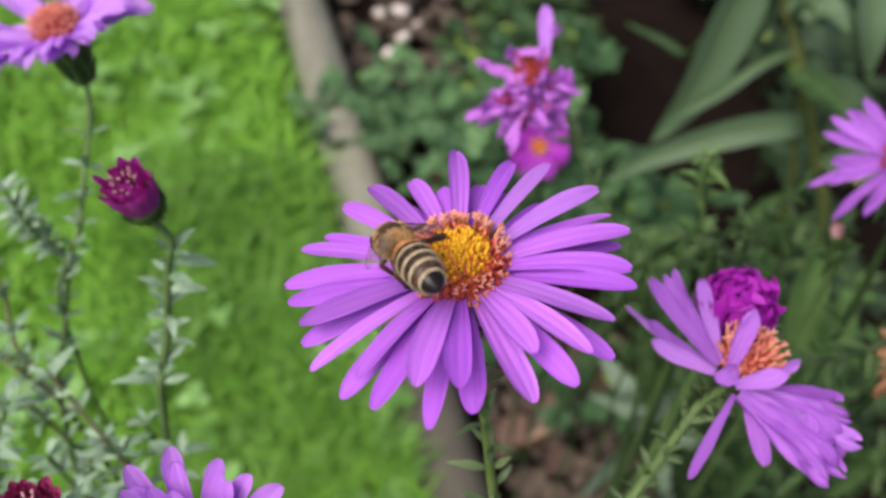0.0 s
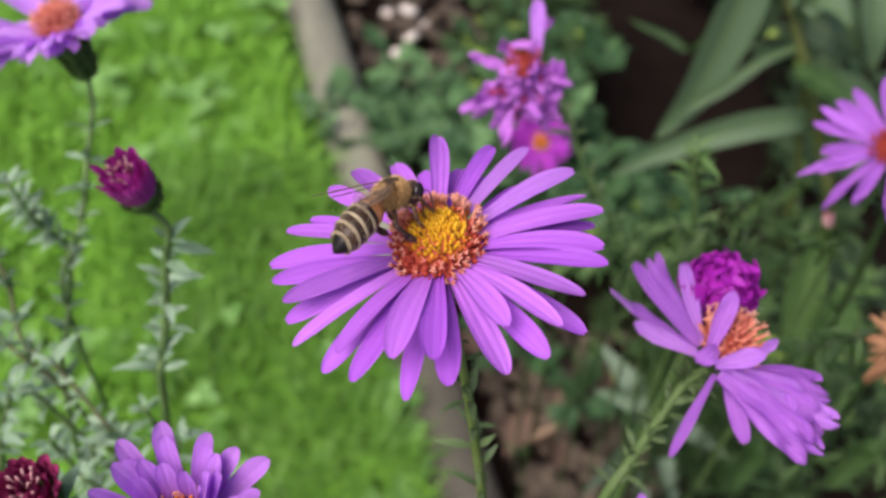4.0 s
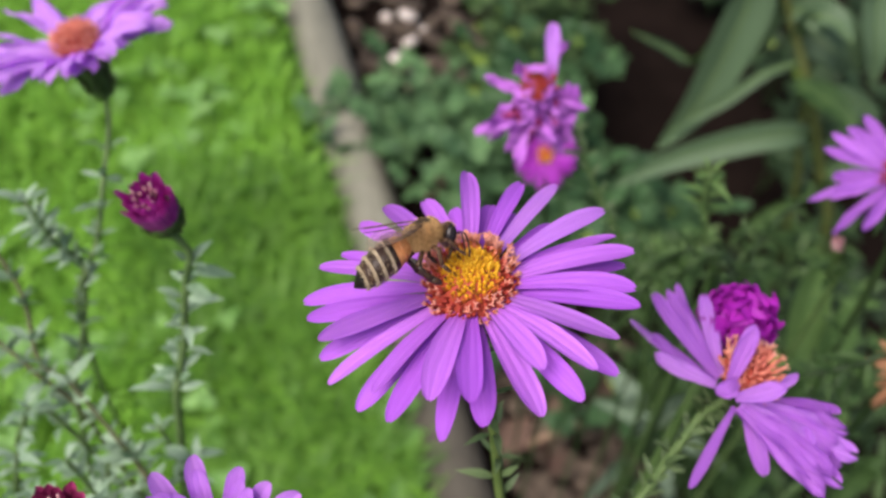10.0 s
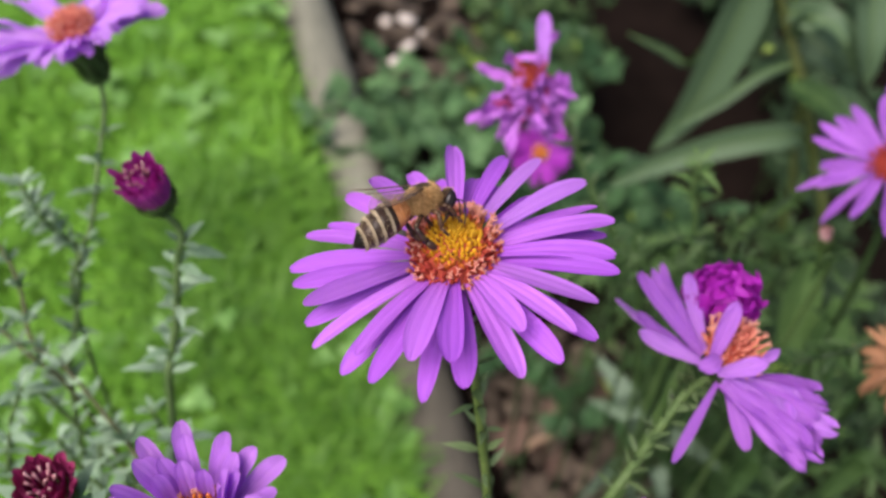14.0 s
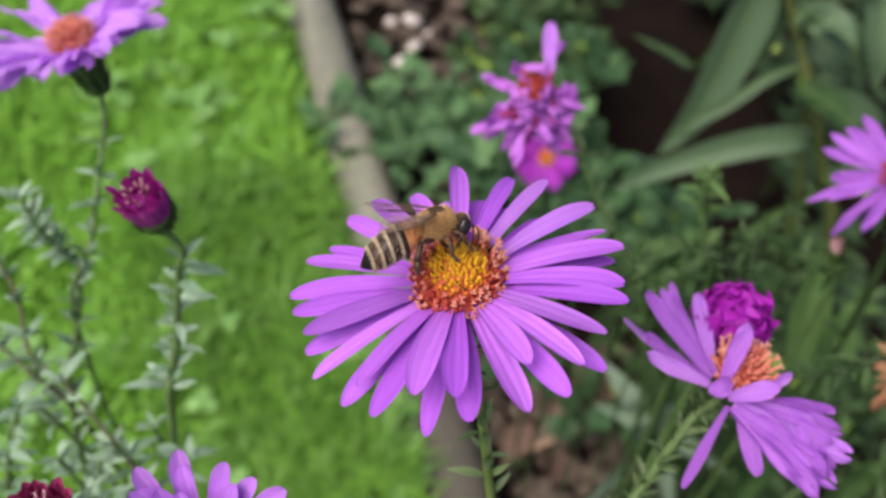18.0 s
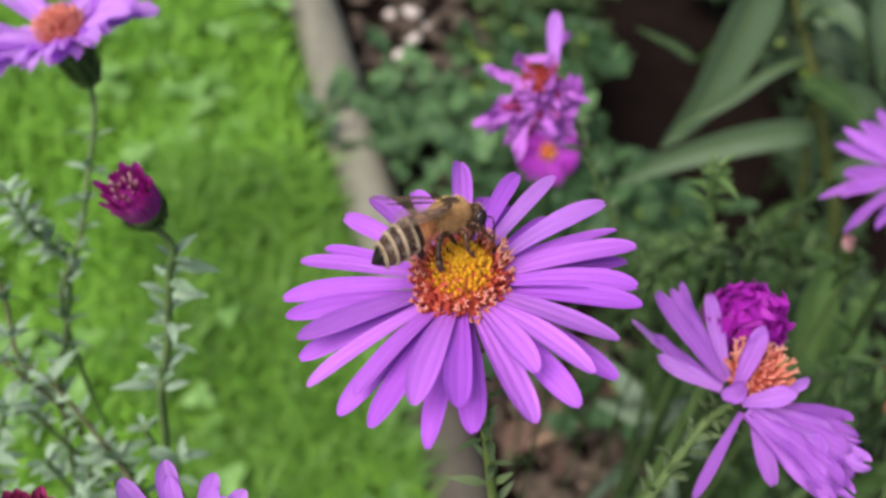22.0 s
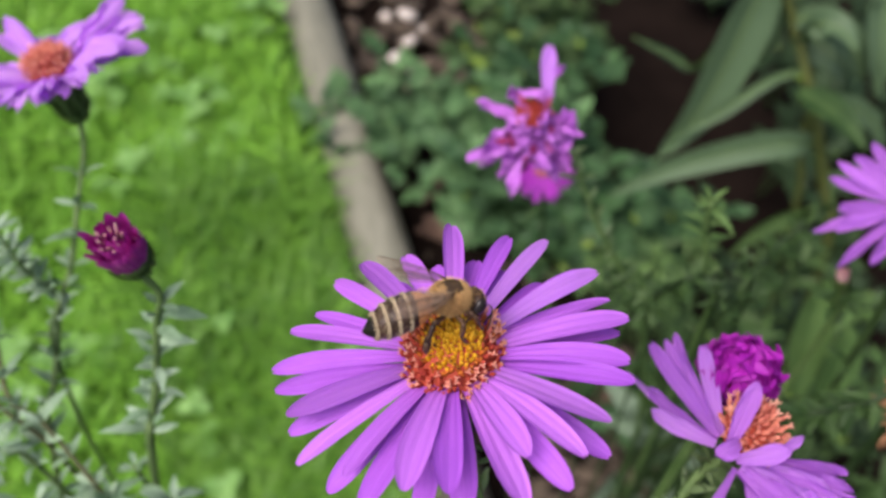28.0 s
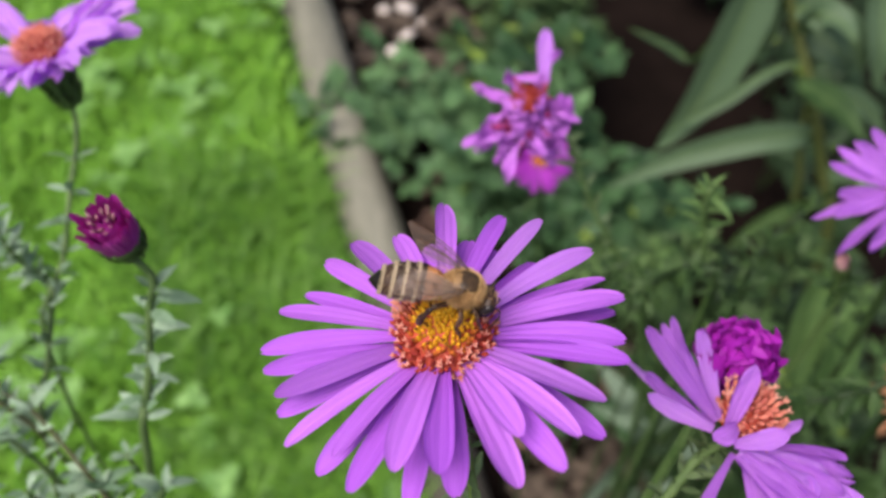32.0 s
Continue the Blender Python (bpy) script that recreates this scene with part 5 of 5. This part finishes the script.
# ---- ground, lawn, edging and litter ----
EDGE_A, EDGE_B = Vector((-0.152, 0.745, 0)), Vector((0.002, 0.214, 0))
EDGE_WAY = (EDGE_B - EDGE_A).normalized()
EDGE_SIDE = Vector((EDGE_WAY.y, -EDGE_WAY.x, 0))  # to the lawn


def ground_sheet():
    edges = [-200, -20, -3, *[-1 + 0.05 * k for k in range(41)], 3, 20, 200]
    n = len(edges)
    verts = []
    for y in edges:
        for x in edges:
            near = max(0, 1 - max(abs(x), abs(y)) / 1.5)
            verts.append((x, y + 0.3, near * 0.012 * (noise.noise((x * 9, y * 9, 3)) - 0.6)))
    faces = [(j * n + i, j * n + i + 1, (j + 1) * n + i + 1, (j + 1) * n + i) for j in range(n - 1) for i in range(n - 1)]
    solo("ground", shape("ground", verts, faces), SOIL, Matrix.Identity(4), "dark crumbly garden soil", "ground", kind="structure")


ground_sheet()


def turf():
    verts, faces = [], []
    n = 24
    for j in range(n + 1):
        for i in range(n + 1):
            p = EDGE_A + EDGE_WAY * (-60 + 120 * (j / n)) if j in (0, n) else EDGE_A + EDGE_WAY * (-1.2 + 2.6 * j / n)
            d = 60.0 if i == n else 0.012 + 1.4 * i / n
            q = p + EDGE_SIDE * d
            verts.append((q.x, q.y, 0.016 + 0.006 * noise.noise((q.x * 8, q.y * 8, 1)) if i < n and 0 < j < n else 0.016))
    for j in range(n):
        for i in range(n):
            a = j * (n + 1) + i
            faces.append((a, a + 1, a + n + 2, a + n + 1))
    solo("lawn_turf", shape("lawn_turf", verts, faces), TURF, Matrix.Identity(4), "earth and moss under the lawn grass", "ground", kind="structure")


turf()


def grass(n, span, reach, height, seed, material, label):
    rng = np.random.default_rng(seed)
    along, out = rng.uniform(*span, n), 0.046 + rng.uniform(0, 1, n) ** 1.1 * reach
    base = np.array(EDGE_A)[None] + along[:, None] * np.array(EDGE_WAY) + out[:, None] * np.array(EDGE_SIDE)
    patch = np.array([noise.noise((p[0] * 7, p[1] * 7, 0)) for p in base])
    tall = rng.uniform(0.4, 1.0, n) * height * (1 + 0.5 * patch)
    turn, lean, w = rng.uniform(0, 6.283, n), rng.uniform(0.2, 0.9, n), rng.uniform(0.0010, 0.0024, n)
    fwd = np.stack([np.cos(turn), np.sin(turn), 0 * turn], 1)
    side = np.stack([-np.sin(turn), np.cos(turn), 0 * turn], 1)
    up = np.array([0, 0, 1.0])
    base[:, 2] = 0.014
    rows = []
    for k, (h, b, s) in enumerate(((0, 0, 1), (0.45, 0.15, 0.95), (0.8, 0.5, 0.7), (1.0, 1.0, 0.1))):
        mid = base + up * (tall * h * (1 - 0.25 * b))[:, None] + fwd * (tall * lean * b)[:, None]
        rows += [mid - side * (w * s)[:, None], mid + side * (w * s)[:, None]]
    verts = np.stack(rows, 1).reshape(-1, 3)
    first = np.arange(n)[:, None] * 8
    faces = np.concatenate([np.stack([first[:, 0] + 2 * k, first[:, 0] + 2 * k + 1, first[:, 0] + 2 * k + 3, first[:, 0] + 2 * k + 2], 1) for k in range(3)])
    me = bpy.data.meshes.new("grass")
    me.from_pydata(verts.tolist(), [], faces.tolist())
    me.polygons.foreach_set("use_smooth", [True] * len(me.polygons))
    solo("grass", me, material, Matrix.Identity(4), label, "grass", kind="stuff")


grass(38000, (-0.25, 0.95), 0.62, 0.060, 4, GRASS, "bright green lawn grass, uneven and a little long")
# strip added to bring the lawn's tone down beside the pole
grass(8000, (0.27, 0.75), 0.15, 0.070, 5, GRASS_DARKENED, "longer darker unmown grass along the edging pole")


def clover():
    rng = random.Random(6)
    pieces = []
    for k in range(1300):
        p = EDGE_A + EDGE_WAY * rng.uniform(-0.2, 0.9) + EDGE_SIDE * rng.uniform(0.02, 0.6)
        if noise.noise((p.x * 6 + 9, p.y * 6, 2)) < 0.0:
            continue
        z, s, turn = rng.uniform(0.03, 0.065), rng.uniform(0.009, 0.020), rng.uniform(0, 6)
        for j in range(3):
            v, f, _ = sheet(lambda u, w: (u * s, w * s * 0.42 * math.sin(math.pi * min(1, 0.1 + 0.85 * u)), 0.12 * s * abs(w)), 4, 4, 0.0003)
            pieces.append((v, f, Matrix.Translation((p.x, p.y, z)) @ Matrix.Rotation(turn + j * 2.094, 4, "Z") @ Matrix.Rotation(rng.uniform(-0.3, 0.3), 4, "Y")))
        pieces.append((*tube([(p.x, p.y, 0.012), (p.x, p.y, z)], 0.0005, 4),))
    me = shape("clover", *join(pieces))
    solo("clover", me, CLOVER, Matrix.Identity(4), "clover leaves scattered through the lawn", "clover", kind="stuff")


CLOVER = varied("clover_leaf", (0.09, 0.24, 0.04), (0.26, 0.48, 0.14), 60, 0.5, 0.2, 5, 0.3, spread=0.4, islands=True)
clover()


def edging():
    """A weathered round pole laid between lawn and bed, in two lengths that butt; the near one has plant shade in its
    colour.
    """
    for k, (a, b) in enumerate(((-2.6, 0.42), (0.424, 3.0))):
        n = 80
        sides = 18
        verts, faces = [], []
        for i in range(n + 1):
            p = EDGE_A + EDGE_WAY * (a + (b - a) * i / n) + EDGE_SIDE * (0.003 * noise.noise((i * 0.3, k, 5)))
            for j in range(sides):
                t = j * math.tau / sides
                r = 0.0255 * (1 + 0.05 * noise.noise((i * 0.35, math.cos(t) * 1.4, math.sin(t) * 1.4 + k)))
                q = p + EDGE_SIDE * r * math.cos(t) + Vector((0, 0, 0.030 + r * 1.02 * math.sin(t)))
                verts.append(q)
        for i in range(n):
            for j in range(sides):
                q = (j + 1) % sides
                faces.append((i * sides + j, i * sides + q, (i + 1) * sides + q, (i + 1) * sides + j))
        faces += [tuple(range(sides))[::-1], tuple(range(n * sides, (n + 1) * sides))]
        solo("edging_pole", shape("edging_pole", verts, faces), (WOOD, WOOD_SHADED)[k], Matrix.Identity(4), ("weathered pale grey wooden pole edging the lawn", "damp grey-brown wooden pole edging the lawn")[k], "lawn edging", "edging poles")


edging()


def litter():
    rng = random.Random(14)
    lump = []
    for k in range(4):
        v, f = lathe([(0.2, -0.5), (0.8, -0.3), (1.0, 0.05), (0.75, 0.4), (0.2, 0.55)], 8)
        lump.append(shape("chip", [(p[0] * (1 + 0.3 * noise.noise((p[0] * 2, p[1] * 2, k))), p[1] * 0.7 * (1 + 0.3 * noise.noise((p[1] * 2, p[2] * 2, k + 4))), p[2] * 0.6) for p in v], f))
    def drop(name, me, material, x, y, s, label, category, group, z=0.0):
        m = Matrix.Translation((x, y, z + 0.25 * s)) @ Euler((rng.uniform(-0.3, 0.3), rng.uniform(-0.3, 0.3), rng.uniform(0, 6))).to_matrix().to_4x4() @ Matrix.Scale(s, 4)
        solo(name, own_once(me, material), material, m, label, category, group)
    for k in range(300):
        x, y = (rng.uniform(-0.10, 0.10), rng.uniform(0.16, 0.9)) if k < 110 else (rng.uniform(0.02, 0.17), rng.uniform(0.17, 0.32))
        if (Vector((x, y, 0)) - EDGE_A).dot(EDGE_SIDE) > -0.04:
            continue
        drop("bark_chip", rng.choice(lump), CHIP, x, y, rng.uniform(0.004, 0.013), "brown bark chip lying on the bed soil", "bark chip", "bark chips")
    for k in range(70):
        drop("bark_chip", rng.choice(lump), CHIP, rng.uniform(-0.10, 0.03), rng.uniform(0.60, 0.80), rng.uniform(0.006, 0.015), "brown bark chip lying on the bed soil", "bark chip", "bark chips", 0.003)
    for x, y, s in ((-0.061, 0.728, 0.010), (-0.038, 0.730, 0.012), (-0.035, 0.689, 0.011), (-0.076, 0.695, 0.008), (-0.048, 0.665, 0.010), (-0.030, 0.640, 0.006), (-0.020, 0.71, 0.006)):
        drop("pebble", rng.choice(lump), PEBBLE, x, y, s, "pale pebble lying on the bed soil", "pebble", "pebbles", 0.006)
    dead = [leaf_mesh(0.045, 0.022, 0.3, 0.6, 300 + k, 7, 4, 0.5, 0.0004, "dead_leaf") for k in range(3)]
    for x, y in ((-0.015, 0.455), (-0.024, 0.440), (0.0, 0.43), (0.07, 0.25), (0.10, 0.235), (0.05, 0.215), (0.12, 0.26), (0.02, 0.50), (0.16, 0.22), (0.085, 0.20), (0.03, 0.30)):
        m = Matrix.Translation((x, y, 0.008)) @ Euler((rng.uniform(-0.3, 0.3), rng.uniform(-0.2, 0.2), rng.uniform(0, 6))).to_matrix().to_4x4()
        solo("dead_leaf", own_once(rng.choice(dead), DEAD), DEAD, m, "curled brown dead leaf on the soil", "dead leaf", "dead leaves")


def fallen_stick():
    line = curve_through([(0.066, 0.226, 0.0075), (0.080, 0.234, 0.0085), (0.095, 0.238, 0.0080), (0.110, 0.246, 0.0075)], 4)
    solo("twig", shape("twig", *tube(line, [0.0034 - 0.0001 * i for i in range(len(line))], 8)), STRAW, Matrix.Identity(4), "pale dry twig lying on the bed soil", "twig")


STRAW = varied("dry_straw", (0.20, 0.13, 0.08), (0.42, 0.30, 0.20), 60, 0.8, 0.5, 6)
litter()
fallen_stick()
BEE_ROWS = [
    (0, -5.14, -5.66, 607.60, 0, 26, 121),
    (0.5, -4.60, -5.53, 607.25, -1, 28, 114),
    (1, -5.80, -5.29, 607.15, -2, 23, 119),
    (1.5, -5.59, -4.98, 606.96, -3, 21, 108),
    (2, -4.69, -4.44, 606.74, -4, 19, 96),
    (2.5, -4.31, -3.68, 607.31, -5, 10, 89),
    (3, -4.38, -3.40, 607.75, -15, 7, 80),
    (3.5, -3.68, -2.99, 607.80, -25, 8, 61),
    (5.5, -3.05, -2.46, 607.48, -42, -1, 32),
    (6, -3.29, -2.50, 607.53, -42, 2, 36),
    (6.5, -3.03, -2.67, 607.45, -42, 3, 33),
    (7, -3.79, -2.91, 607.62, -42, 2, 39),
    (7.5, -4.00, -2.42, 608.19, -42, -4, 43),
    (8, -3.78, -1.89, 608.14, -42, -5, 36),
    (8.5, -3.55, -2.26, 608.08, -42, -5, 32),
    (9, -3.88, -2.90, 608.42, -42, -6, 32),
    (10, -3.74, -2.97, 608.34, -42, -6, 29),
    (11, -3.48, -2.97, 608.20, -41, -4, 32),
    (12, -3.20, -2.63, 608.03, -41, -4, 31),
    (13, -3.02, -2.79, 608.23, -40, -4, 34),
    (14, -2.06, -2.73, 608.33, -40, -4, 28),
    (14.5, -1.54, -1.99, 608.16, -40, -5, 23),
    (16.5, -0.93, -2.39, 608.39, -38, -5, 20),
    (17, -0.42, -2.60, 608.32, -37, -4, 19),
    (18, -1.08, -2.51, 608.56, -36, -4, 23),
    (19, -1.02, -2.73, 608.63, -35, -4, 26),
    (20, -0.45, -2.12, 608.80, -34, -4, 26),
    (21, -0.20, -1.66, 608.68, -34, -3, 29),
    (22, 0.01, -1.53, 608.34, -34, -1, 27),
    (23, 0.02, -1.92, 608.42, -33, -1, 28),
    (24, 0.05, -1.50, 608.07, -32, 1, 29),
    (25, -0.05, -1.53, 608.04, -32, 2, 30),
    (25.5, 0.01, -1.63, 608.25, -30, 0, 28),
    (27.5, 1.24, -1.80, 608.44, -22, 2, 19),
    (28, 0.96, -2.38, 608.72, -21, 3, 18),
    (28.5, 1.01, -2.45, 608.46, -20, 5, 26),
    (29, 1.10, -2.21, 608.50, -20, 5, 23),
    (29.5, 1.17, -2.10, 608.31, -19, 6, 23),
    (30, 1.42, -1.97, 608.25, -18, 7, 18),
    (30.5, 2.01, -2.09, 608.14, -15, 8, 14),
    (31, 2.38, -2.24, 608.20, -12, 7, 9),
    (31.5, 2.80, -3.35, 607.99, -8, 7, -4),
    (32, 2.97, -3.51, 608.20, -5, 9, -8),
]


# ---- what moves: the bee walks over the flower's middle as it feeds ----
def motions():
    walk(BEE, [(t, pose(x / 1000, y / 1000, z / 1000, rx, ry, rz)) for t, x, y, z, rx, ry, rz in BEE_ROWS])
    rng = random.Random(77)
    for (name, s), (leg, hip) in BEE_LEGS.items():
        rows = []
        for k in range(33):
            swing = 5 if k % 3 else 11
            tuck = (-85 if s < 0 and name == "middle" else -66 if s < 0 and name == "hind" else -38) * max(0, 1 - max(0, k - 1) / 2.5)
            back = 42 * min(1, max(0, (k - 14) / 2.5)) if name == "hind" else 0
            rows.append((k, hip @ pose(0, 0, 0, tuck + rng.uniform(-swing, swing), back + rng.uniform(-swing, swing), rng.uniform(-swing, swing))))
        walk(leg, rows)
    walk(BEE_HEAD, [(k, HEAD_AT @ pose(0, 0, 0, rng.uniform(-5, 5), rng.uniform(-8, 8), rng.uniform(-6, 6))) for k in range(33)])
    for (name, s), (wing, at, yaw) in BEE_WINGS.items():
        rows = []
        for t, lift, open_by in WING_ROWS:
            up, out = (lift, open_by) if s > 0 else (0.25 * lift, 0.3 * open_by)
            turn = Euler((radians((-26 + 0.9 * up) * s), radians(6 + up * 0.5), radians(-(yaw + out) * s))).to_matrix().to_4x4()
            rows.append((t, Matrix.Translation([0.88 * 0.001 * c for c in at]) @ turn))
        walk(wing, rows)
    for plant, foot, sway in ((PLUM_BUD, (-0.08, 0.02, 0), BUD_SWAY), (LAWN_ASTER, (-0.12, 0.02, 0), LAWN_SWAY)):
        walk(plant, [(t, pose(*foot, rx / 100, ry / 100, 0)) for t, rx, ry in sway])


# seconds, tilt about x and y in hundredths of a degree: the late gust in the stems beside the lawn
BUD_SWAY = [(0, 0, 0), (25.5, 0, 0), (27.5, -2.4, 1.2), (28.0, 3.0, -4.6), (28.5, 3.0, -2.3), (29.0, -3.8, 1.6), (29.5, -3.1, 2.2), (30.0, 4.8, -4.7), (30.5, 5.6, -3.7), (31.0, -2.5, 3.1), (31.5, -5.0, 2.6), (32.0, 0.4, -1.5)]
LAWN_SWAY = [(0, 0, 0), (25.5, 0, 0), (27.5, 0.9, -0.6), (28.0, 2.6, -3.0), (28.5, -0.2, -0.3), (29.0, -3.0, 1.5), (29.5, -0.4, 1.4), (30.0, 3.2, -6.2), (30.5, 0.1, -0.1), (31.0, -1.4, 2.8), (31.5, 2.4, 1.7), (32.0, 1.3, 0.3)]
# seconds, lift and opening of the far wings in degrees
WING_ROWS = [(0, 0, 12), (2, 0, 12), (3.5, 8, 14), (5.5, 18, 10), (6, 22, 12), (7.5, 12, 10), (9, 14, 10), (11, 10, 8), (13, 8, 8), (14.5, 16, 12), (16.5, 18, 10), (19, 16, 14), (21, 14, 10),
             (23, 14, 12), (25.5, 14, 10), (27.5, 14, 14), (29, 14, 16), (30.5, 16, 16), (31, 14, 12), (31.5, 14, 9), (32, 14, 6)]
motions()
